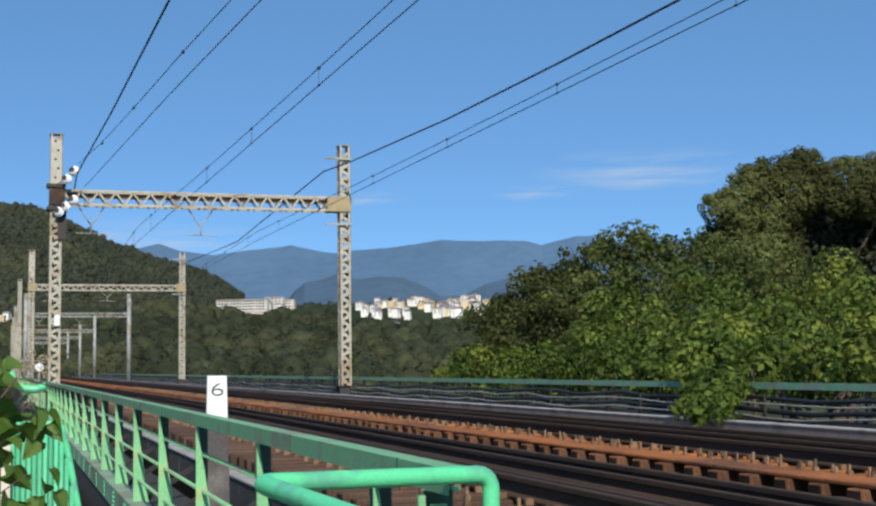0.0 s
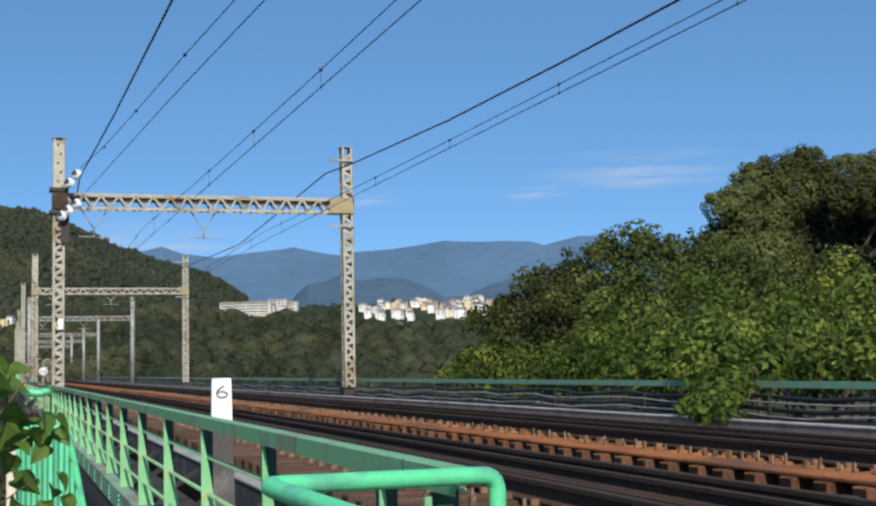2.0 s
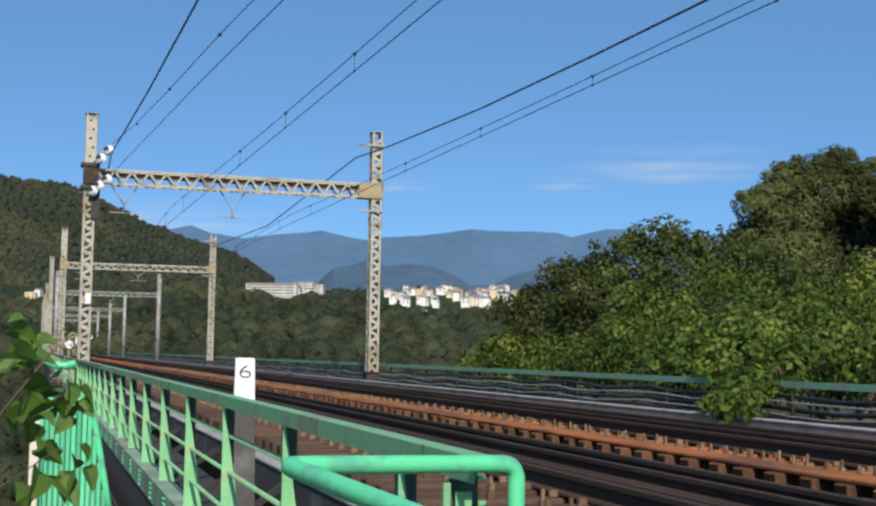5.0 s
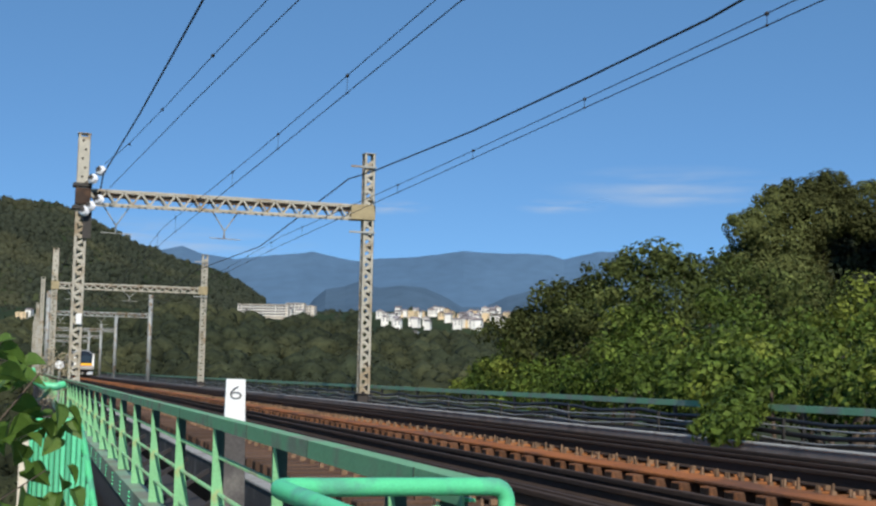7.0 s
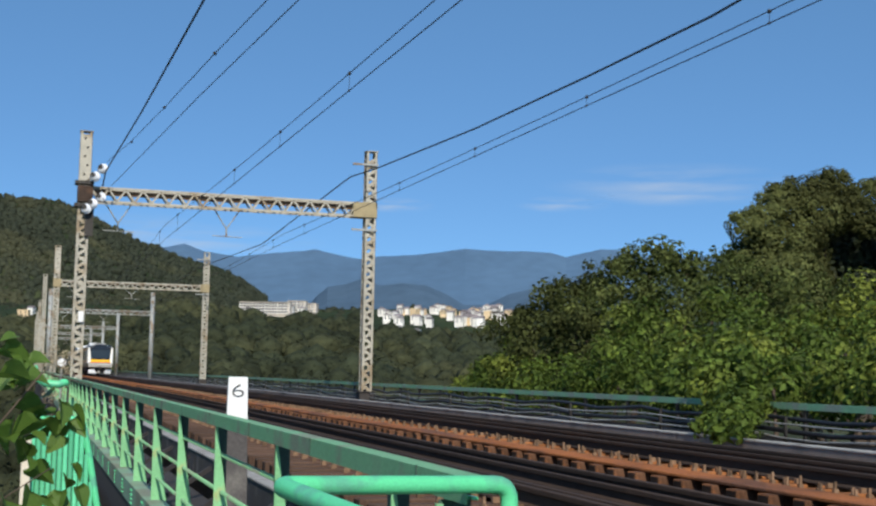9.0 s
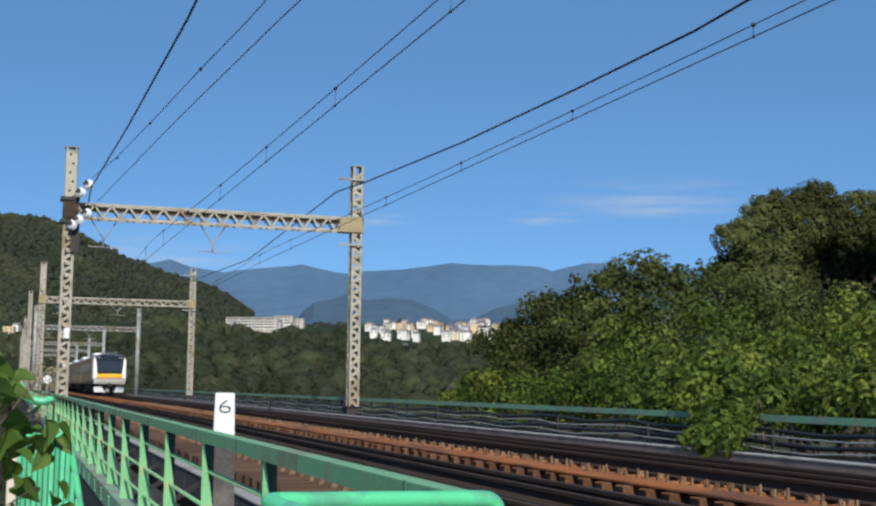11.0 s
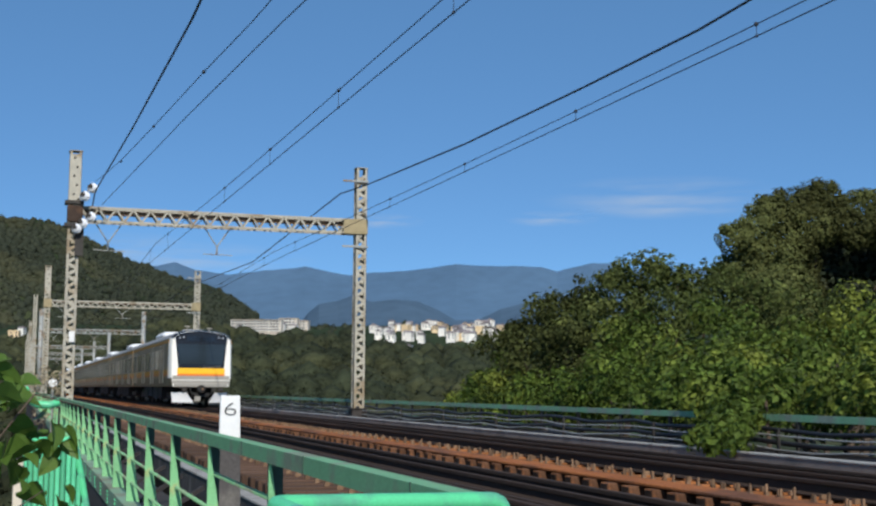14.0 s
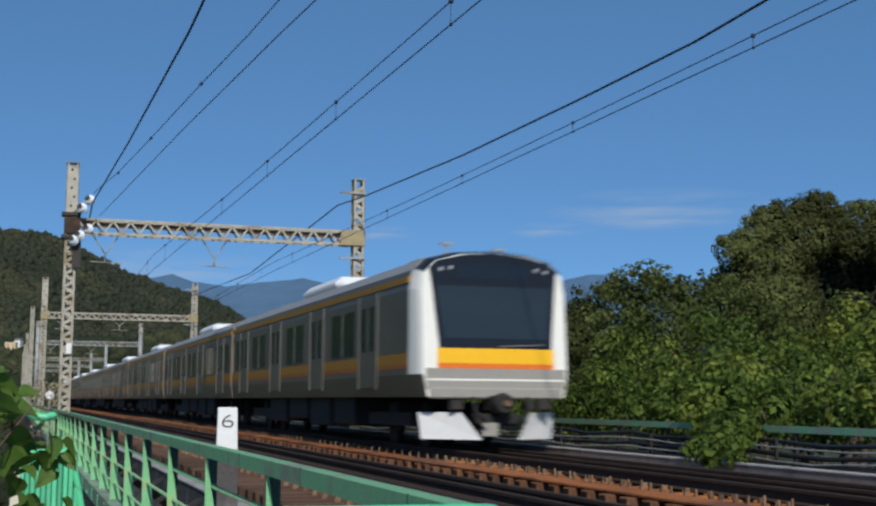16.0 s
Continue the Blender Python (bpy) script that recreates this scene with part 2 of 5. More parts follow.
# a little blue distance haze is mixed into this canopy colour
HILL_LEAF = material("hill_tree_canopy", (0.039, 0.046, 0.030), 0.95, var=0.22, scale=0.006, fine=0.14, island=0.12, bump=0.15, relief=0.8, spec=0.1, alt=(0.058, 0.061, 0.034), alt_amt=0.3, alt_scale=0.01)
# aerial haze is put into the next two base colours as blue
FAR_HILL = material("haze_tinted_hill", (0.078, 0.127, 0.185), 1.0, var=0.15, scale=0.004, fine=0.03, bump=0.0, spec=0.0)
MOUNTAIN = material("haze_tinted_mountain", (0.095, 0.165, 0.255), 1.0, var=0.12, scale=0.002, fine=0.02, bump=0.0, spec=0.0)
HOUSE_WHITE = material("white_house_wall", (0.86, 0.83, 0.76), 0.8, var=0.1, scale=0.2, fine=2, per_object=0.15)
HOUSE_CREAM = material("cream_house_wall", (0.72, 0.55, 0.33), 0.8, var=0.1, scale=0.2, fine=2, per_object=0.2)
HOUSE_ROOF = material("house_roof_tile", (0.22, 0.19, 0.19), 0.8, var=0.2, scale=0.3, fine=3, per_object=0.4)
BLOCK_WALL = material("apartment_wall", (0.58, 0.5, 0.41), 0.85, var=0.12, scale=0.1, fine=2)
WINDOW_DARK = material("far_window_glass", (0.05, 0.055, 0.07), 0.3, var=0.2)


# ---------------------------------------------------------------- mesh helpers
def part(name, bm, mat, parent=None, label="", smooth=False):
    me = bpy.data.meshes.new(name)
    bm.to_mesh(me)
    bm.free()
    for m in (mat if isinstance(mat, (list, tuple)) else [mat]):
        me.materials.append(m)
    if smooth:
        me.polygons.foreach_set("use_smooth", [True] * len(me.polygons))
    ob = new(name, me)
    if parent:
        ob.parent = parent
    if label:
        ob["label"] = label
    return ob


def shared(name, me, parent, m, label=""):
    ob = new(name, me)
    ob.parent = parent
    ob.matrix_basis = m
    if label:
        ob["label"] = label
    return ob


def thing(name, label, category, group="", kind="", at=None):
    ob = new(name)
    ob.empty_display_size = 0.2
    if at is not None:
        ob.matrix_world = at
    return tagged(ob, label, category, group, kind)


def box(bm, x0, x1, y0, y1, z0, z1, m=None, mi=0):
    vs = [bm.verts.new(p) for p in ((x0, y0, z0), (x1, y0, z0), (x1, y1, z0), (x0, y1, z0), (x0, y0, z1), (x1, y0, z1), (x1, y1, z1), (x0, y1, z1))]
    if m is not None:
        for v in vs:
            v.co = m @ v.co
    for f in ((3, 2, 1, 0), (4, 5, 6, 7), (0, 1, 5, 4), (1, 2, 6, 5), (2, 3, 7, 6), (3, 0, 4, 7)):
        bm.faces.new([vs[i] for i in f]).material_index = mi
    return vs


def bevelled(bm, width=0.004, segments=1):
    bmesh.ops.bevel(bm, geom=bm.edges[:], offset=width, segments=segments, affect="EDGES", clamp_overlap=True)
    return bm


def tube(bm, points, r, n=8, cap=True, mi=0):
    """A round bar along the points; r may be a list of radii."""
    pts = [Vector(p) for p in points]
    rings = []
    up = None
    for i, p in enumerate(pts):
        d = (pts[min(i + 1, len(pts) - 1)] - pts[max(i - 1, 0)]).normalized()
        if up is None:
            up = Vector((0, 0, 1)) if abs(d.z) < 0.9 else Vector((1, 0, 0))
        s = d.cross(up).normalized()
        up = s.cross(d).normalized()
        rr = r[i] if isinstance(r, (list, tuple)) else r
        rings.append([bm.verts.new(p + s * (rr * math.cos(2 * math.pi * k / n)) + up * (rr * math.sin(2 * math.pi * k / n))) for k in range(n)])
    for a, b in zip(rings, rings[1:]):
        for k in range(n):
            bm.faces.new((a[k], a[(k + 1) % n], b[(k + 1) % n], b[k])).material_index = mi
    if cap:
        bm.faces.new(rings[0][::-1]).material_index = mi
        bm.faces.new(rings[-1]).material_index = mi


def strut(bm, a, b, w, d, mi=0):
    """A flat bar of width w and depth d from a to b."""
    a, b = Vector(a), Vector(b)
    k = (b - a).normalized()
    ref = Vector((0, 1, 0)) if abs(k.y) < 0.9 else Vector((1, 0, 0))
    s = k.cross(ref).normalized()
    u = s.cross(k)
    m = Matrix((s, u, k)).transposed().to_4x4()
    m.translation = a
    box(bm, -w / 2, w / 2, -d / 2, d / 2, 0, (b - a).length, m, mi)


def extrude_profile(bm, prof, y0, y1, steps=1, mi=0, cap=True):
    """A closed x-z profile drawn along y."""
    rings = [[bm.verts.new((x, y0 + (y1 - y0) * i / steps, z)) for x, z in prof] for i in range(steps + 1)]
    n = len(prof)
    for a, b in zip(rings, rings[1:]):
        for k in range(n):
            bm.faces.new((a[k], a[(k + 1) % n], b[(k + 1) % n], b[k])).material_index = mi
    if cap:
        bm.faces.new(rings[0][::-1]).material_index = mi
        bm.faces.new(rings[-1]).material_index = mi


def mesh_from(name, verts, faces, mats, idx=None, smooth=False):
    me = bpy.data.meshes.new(name)
    me.from_pydata(verts, [], faces)
    for m in mats:
        me.materials.append(m)
    if idx is not None:
        me.polygons.foreach_set("material_index", idx)
    if smooth:
        me.polygons.foreach_set("use_smooth", [True] * len(me.polygons))
    me.update()
    return me


# ---------------------------------------------------------------- plan (metres; y runs along the line, rail tops at z = 0)
XL, XR = 4.2, 7.9            # centres of the two tracks
GAUGE = 1.067 / 2 + 0.033    # rail centre from track centre
Y0, Y1 = -6.0, 330.0         # the bridge's ends
X_RAIL, X_FENCE = 1.2, 11.0  # near handrail, far fence
Z_RAIL, Z_FENCE = 0.53, 0.50
DECK = -0.62
GANTRIES = [(41.5, 1.44, 10.5, True), (81.8, 1.5, 10.38, True), (116.0, 1.7, 10.2, False), (162.0, 1.7, 10.25, False), (195.0, 1.7, 10.3, False), (228.0, 1.7, 10.1, False)]


# ---------------------------------------------------------------- bridge deck and rails
def rail_profile(s=1.0):
    h = 0.153 * s
    half = [(0.0635 * s, -h), (0.0635 * s, -h + 0.012), (0.012, -h + 0.03), (0.009, -0.045), (0.0325 * s, -0.036), (0.0325 * s, -0.006), (0.027 * s, 0.0)]
    return half + [(-x, z) for x, z in half[::-1]]


def build_rails():
    for xc, side in ((XL, "near"), (XR, "far")):
        for sg in (-1, 1):
            bm = bmesh.new()
            extrude_profile(bm, rail_profile(), Y0, Y1, 60)
            bm.normal_update()
            for f in bm.faces:
                f.material_index = 1 if f.calc_center_median().z > -0.004 and f.normal.z > 0.9 else 0
            ob = part("rail", bm, [RAIL_STEEL, RAIL_HEAD])
            ob.location.x = xc + sg * GAUGE
            tagged(ob, "long dark steel rail with a worn bright head", "rail", "running rails", "structure")
            bm = bmesh.new()
            extrude_profile(bm, rail_profile(0.85), Y0, Y1, 30)
            ob = part("guard_rail", bm, RAIL_STEEL)
            ob.location = (xc + sg * (GAUGE - 0.25), 0, -0.03)
            tagged(ob, "dark steel guard rail beside the running rail", "rail", "guard rails", "structure")


SLEEPERS = tagged(new("bridge_sleepers"), "rust-stained timber bridge sleepers laid across steel girders", "sleepers", "", "structure")


def build_sleepers():
    rnd = random.Random(3)
    bm = bmesh.new()
    box(bm, -1.68, 1.58, -0.10, 0.10, -0.34, -0.165)
    bevelled(bm, 0.012)
    me = bpy.data.meshes.new("sleeper")
    bm.normal_update()
    # the -x end face is darker than the rest of the sleeper
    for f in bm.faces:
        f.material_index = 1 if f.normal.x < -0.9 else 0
    bm.to_mesh(me)
    bm.free()
    me.materials.append(RUST_WOOD)
    me.materials.append(END_GRAIN)
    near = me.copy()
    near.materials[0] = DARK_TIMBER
    rest = bmesh.new()
    for xc in (XL, XR):
        y, k = Y0 + 0.16, 0
        while y < Y1:
            if k < 165:
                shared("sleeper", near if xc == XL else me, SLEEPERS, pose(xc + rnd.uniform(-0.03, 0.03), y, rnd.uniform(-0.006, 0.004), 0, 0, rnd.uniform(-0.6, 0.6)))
            else:
                box(rest, xc - 1.68, xc + 1.58, y - 0.10, y + 0.10, -0.34, -0.165)
            y += 0.52
            k += 1
    tagged(part("far_sleepers", rest, RUST_WOOD, SLEEPERS), kind="stuff")
    # hook bolts and rail clips on the sleepers
    bolts, clips = bmesh.new(), bmesh.new()
    for xc in (XL, XR):
        y = 1.96
        while y < 75:
            for dx, dy in ((-1.14, -0.05), (-1.1, 0.06), (-0.96, 0.0), (0.8, 0.0)):
                x, h = xc + dx + rnd.uniform(-0.012, 0.012), rnd.uniform(0.085, 0.125)
                yy = y + dy + rnd.uniform(-0.015, 0.015)
                box(bolts, x - 0.011, x + 0.011, yy - 0.011, yy + 0.011, -0.166, -0.166 + h)
                box(bolts, x - 0.022, x + 0.022, yy - 0.022, yy + 0.022, -0.166, -0.128)
            for sg in (-1, 1):
                for q in (-0.1, 0.1):
                    x = xc + sg * GAUGE + q
                    box(clips, x - 0.028, x + 0.028, y - 0.022, y + 0.022, -0.166, -0.12)
            y += 0.52
    tagged(part("hook_bolts", bolts, BOLT_STEEL, SLEEPERS), kind="stuff")
    tagged(part("rail_clips", clips, BOLT_STEEL, SLEEPERS), kind="stuff")


def build_deck():
    deck = tagged(new("bridge_deck"), "dark steel girders and walkways carrying the tracks", "bridge", "", "structure")
    for xc in (XL, XR):
        for sg in (-1, 1):
            bm = bmesh.new()
            box(bm, xc + sg * 0.8 - 0.15, xc + sg * 0.8 + 0.15, Y0, Y1, -1.6, -0.275)
            part("girder", bm, DARK_STEEL, deck)
    bm = bmesh.new()
    box(bm, X_RAIL + 0.1, X_FENCE - 0.1, Y0, Y1, -1.75, -1.62)
    part("deck_plate", bm, DARK_STEEL, deck)
    # rusty guard timber on the sleeper ends of the far track
    bm = bmesh.new()
    box(bm, XR - 1.6, XR - 1.19, Y0, Y1, -0.162, -0.128)
    bevelled(bm, 0.008)
    part("guard_timber", bm, RUST_PLANK, deck, "rust-orange guard timber along the sleeper ends")
    # walkways: dark grating
    for x0, x1 in ((X_RAIL + 0.12, 2.0), (9.6, X_FENCE - 0.03)):
        bm = bmesh.new()
        box(bm, x0, x1, Y0, Y1, DECK - 0.05, DECK)
        part("walkway", bm, DARK_STEEL, deck)
    # diagonal bracing under the handrail
    y = 4.0
    while y < 40:
        bm = bmesh.new()
        strut(bm, (X_RAIL + 0.15, y, DECK + 0.02), (2.05, y + 0.9, -0.3), 0.05, 0.05)
        part("brace", bm, DARK_STEEL, deck)
        y += 2.07
    # concrete piers down to the valley floor
    for y in (24.0, 60.0, 100.0, 150.0, 210.0, 270.0):
        bm = bmesh.new()
        box(bm, 2.2, 10.0, y - 1.2, y + 1.2, -14.2, -3.3)
        bevelled(bm, 0.15)
        part("pier", bm, CONCRETE, deck)
        bm = bmesh.new()
        box(bm, 1.2, 11.0, y - 0.5, y + 0.5, -3.3, -1.755)
        part("pier_cap", bm, DARK_STEEL, deck)
    # added backing behind the far cables, put in to keep that space dark
    bm = bmesh.new()
    box(bm, X_FENCE - 0.012, X_FENCE + 0.012, Y0, 260, DECK, -0.02)
    part("kick_plate", bm, DARK_STEEL, deck)
    return deck


def build_trough():
    for x0, x1, z0, z1, lab in ((9.38, 9.55, -0.1, 0.03, "grey concrete cable trough with a pale edge coloured as sunlit"), (2.2, 2.34, -0.6, -0.24, "low grey concrete cable trough beside the walkway")):
        y = Y0
        t = tagged(new("cable_trough"), lab, "cable trough", "", "structure")
        while y < 200:
            bm = bmesh.new()
            L = 6.0 if y < 60 else 35.0
            box(bm, x0, x1, y, y + L - 0.012, z0, z1 - 0.032)
            bevelled(bm, 0.008)
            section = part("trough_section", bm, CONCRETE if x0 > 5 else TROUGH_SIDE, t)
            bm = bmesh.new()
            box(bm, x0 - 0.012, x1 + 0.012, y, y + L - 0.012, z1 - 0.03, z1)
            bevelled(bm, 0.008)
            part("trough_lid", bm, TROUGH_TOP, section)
            y += L


# ---------------------------------------------------------------- handrail and girder beside the camera
HAND0, PITCH = 3.56, 2.18


def build_handrail():
    rail = thing("bridge_handrail", "weathered green steel handrail with bracketed posts along the bridge edge", "handrail")
    end = 130.0
    bm = bmesh.new()
    box(bm, X_RAIL - 0.006, X_RAIL + 0.0, HAND0, end, Z_RAIL - 0.075, Z_RAIL)
    box(bm, X_RAIL, X_RAIL + 0.075, HAND0, end, Z_RAIL - 0.007, Z_RAIL)
    part("top_rail", bm, GREEN_PAINT, rail)
    for z in (Z_RAIL - 0.265, Z_RAIL - 0.505, Z_RAIL - 0.76):
        bm = bmesh.new()
        tube(bm, [(X_RAIL + 0.05, HAND0, z), (X_RAIL + 0.05, end, z)], 0.015, 8)
        part("mid_rail", bm, GREEN_PAINT, rail, smooth=True)
    for k in range(24):
        bm = bmesh.new()
        box(bm, X_RAIL - 0.0085, X_RAIL - 0.0045, -0.004, 0.004, Z_RAIL - 0.075, Z_RAIL + 0.002)
        part("joint", bm, POST_SHADE, rail).location.y = 4.05 + 1.65 * k
    zt, zb = Z_RAIL - 0.075, -0.45
    # upright angle, its gusset plate stands across the line and widens downwards
    bm = bmesh.new()
    box(bm, 0.012, 0.02, -0.075, 0.0, zb, zt)
    box(bm, 0.02, 0.09, -0.008, 0.0, zb, zt)
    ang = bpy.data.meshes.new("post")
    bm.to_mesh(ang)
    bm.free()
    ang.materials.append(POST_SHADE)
    bm = bmesh.new()
    w = 0.005
    vs = []
    for y in (-0.09 - w, -0.09 + w):
        vs.append([bm.verts.new((x, y, z)) for x, z in ((0.0, zt), (0.012, zt), (0.15, zb), (0.0, zb))])
    bm.faces.new(vs[0][::-1])
    bm.faces.new(vs[1])
    for k in range(4):
        bm.faces.new((vs[0][k], vs[0][(k + 1) % 4], vs[1][(k + 1) % 4], vs[1][k]))
    bmesh.ops.recalc_face_normals(bm, faces=bm.faces[:])
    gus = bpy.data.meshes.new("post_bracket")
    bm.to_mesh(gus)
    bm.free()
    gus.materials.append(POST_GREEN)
    y = HAND0 + 0.90
    while y < end:
        p = shared("post", ang, rail, pose(X_RAIL, y, 0))
        shared("bracket", gus, p, pose(0, 0, 0))
        y += PITCH
    # riveted edge plate below the posts
    bm = bmesh.new()
    box(bm, X_RAIL - 0.06, X_RAIL - 0.045, HAND0 - 1.5, end, -0.66, -0.45)
    box(bm, X_RAIL - 0.06, X_RAIL + 0.12, HAND0 - 1.5, end, -0.45, -0.438)
    part("edge_plate", bm, GIRDER_PAINT, rail, "grey-green riveted steel edge plate")
    # rivets get a paler paint than the plate, a painted glint of sun
    bm = bmesh.new()
    y = HAND0
    while y < 45:
        for k in range(8):
            bmesh.ops.create_icosphere(bm, subdivisions=1, radius=0.012, matrix=Matrix.Translation((X_RAIL - 0.062, y + 0.12 * (k % 2), -0.485 - 0.046 * (k // 2))))
        y += 1.38
    tagged(part("rivets", bm, PALE_GREEN, rail), kind="stuff")
    # dark sheet added for the shade in the gap below the edge plate
    bm = bmesh.new()
    box(bm, X_RAIL - 0.045, X_RAIL - 0.03, 2.0, 140, -3.2, -0.662)
    part("inner_web", bm, DARK_STEEL, rail)
    return rail


def build_side_girder():
    # shade under the walkway is put into this girder's dark colour
    g = thing("plate_girder", "dark shaded steel plate girder under the walkway", "girder", kind="structure")
    bm = bmesh.new()
    box(bm, 0.95, 0.97, 2.0, 140, -3.2, -0.94)
    part("web", bm, DARK_STEEL, g)
    bm = bmesh.new()
    box(bm, 0.55, 1.1, 12.0, 140, -3.26, -3.2)
    part("bottom_flange", bm, DARK_STEEL, g)
    for k in range(14):
        bm = bmesh.new()
        box(bm, 0.6, 0.945, -0.012, 0.012, -3.2, -0.96)
        part("stiffener", bm, DARK_STEEL, g).location.y = 14 + 3.2 * k


def build_slatted_guard():
    """Upright slats, added in place of the girder's stiffeners, under a bent top pipe."""
    g = thing("slatted_guard", "bright green upright steel slats standing in for the girder's stiffeners", "guard", at=pose(0, 9.0, 0))
    n, pitch = 14, 0.034
    tops = []
    for k in range(n):
        x = 0.06 + pitch * k
        z = 0.46 if x < 0.36 else 0.46 - (x - 0.36) * 5.2
        tops.append((x, 0.0, z))
        bm = bmesh.new()
        tube(bm, [(x, 0, -3.1), (x, 0, z)], 0.0152, 8)
        part("slat", bm, STIFFENER_GREEN, g, smooth=True)
    bm = bmesh.new()
    tube(bm, [(0.04, 0, 0.48), (0.33, 0, 0.48), (0.365, 0, 0.455)] + [(x + 0.012, 0, z + 0.01) for x, y, z in tops if x > 0.37], 0.022, 10)
    part("top_pipe", bm, PALE_GREEN, g, smooth=True)
    bm = bmesh.new()
    box(bm, 0.04, 0.52, 0.015, 0.03, -3.1, -2.95)
    part("bottom_bar", bm, STIFFENER_GREEN, g)
    bm = bmesh.new()
    tube(bm, [(0.053, 3.0, 0.823), (0.086, 3.0, 0.722), (0.163, 3.0, 0.675), (0.266, 3.0, 0.667), (0.35, 3.0, 0.697)], 0.034, 10)
    part("bent_pipe", bm, PALE_GREEN, g, smooth=True)


def build_barrier():
    """The bent pipe barrier at the near end of the handrail."""
    b = thing("pipe_barrier", "pale green painted steel pipe barrier closing the walkway", "barrier")
    bm = bmesh.new()
    tube(bm, BARRIER, 0.025, 14)
    part("pipe", bm, PALE_GREEN, b, smooth=True)
    # end post of the handrail: two plates with a dark web between, under small cap plates
    bm = bmesh.new()
    box(bm, 1.166, 1.189, 3.74, 3.76, DECK - 0.1, 0.44)
    bevelled(bm, 0.002)
    part("end_post", bm, GREEN_PAINT, b)
    bm = bmesh.new()
    box(bm, 1.189, 1.29, 3.79, 3.8, DECK - 0.1, 0.448)
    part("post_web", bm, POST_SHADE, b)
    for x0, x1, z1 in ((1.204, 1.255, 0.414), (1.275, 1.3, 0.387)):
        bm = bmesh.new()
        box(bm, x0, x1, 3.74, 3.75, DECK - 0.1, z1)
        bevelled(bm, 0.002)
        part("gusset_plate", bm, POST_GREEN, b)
    for x0, x1 in ((1.204, 1.262), (1.275, 1.295)):
        bm = bmesh.new()
        box(bm, x0, x1, 3.74, 3.79, 0.45, 0.46)
        part("cap_plate", bm, PALE_GREEN, b)


def arc_pts(a, b, c, r, n=5):
    """Corner at b between a and c, rounded."""
    a, b, c = Vector(a), Vector(b), Vector(c)
    u, v = (a - b).normalized(), (c - b).normalized()
    p, q = b + u * r, b + v * r
    return [tuple((1 - k / n) ** 2 * p + 2 * (k / n) * (1 - k / n) * b + (k / n) ** 2 * q) for k in range(n + 1)]


B_LEFT, B_RIGHT = (0.62, 3.35, 0.53), (1.312, 3.52, 0.515)
B_FOOT = (1.312, 3.52, -0.7)
B_BASE = (0.93, 1.45, -0.85)
B_KNEE = (0.945, 1.45, 0.43)
BARRIER = [B_BASE] + arc_pts(B_BASE, B_KNEE, B_LEFT, 0.08) + arc_pts(B_KNEE, B_LEFT, B_RIGHT, 0.05) + arc_pts(B_LEFT, B_RIGHT, B_FOOT, 0.05) + [B_FOOT]


# ---------------------------------------------------------------- far fence
def build_fence():
    f = thing("bridge_fence", "dark green steel fence along the far edge of the bridge", "fence")
    for z, r in ((Z_FENCE - 0.045, 0.05), (Z_FENCE - 0.42, 0.018), (Z_FENCE - 0.75, 0.018)):
        bm = bmesh.new()
        box(bm, X_FENCE - r * 0.7, X_FENCE + r * 0.7, Y0, 260, z - r, z + r)
        part("rail", bm, FENCE_GREEN, f)
    bm = bmesh.new()
    box(bm, -0.03, 0.03, -0.03, 0.03, DECK, Z_FENCE - 0.06)
    me = bpy.data.meshes.new("post")
    bm.to_mesh(me)
    bm.free()
    me.materials.append(DARK_FITTING)
    y = 5.0
    while y < 260:
        shared("post", me, f, pose(X_FENCE, y, 0))
        y += 2.0


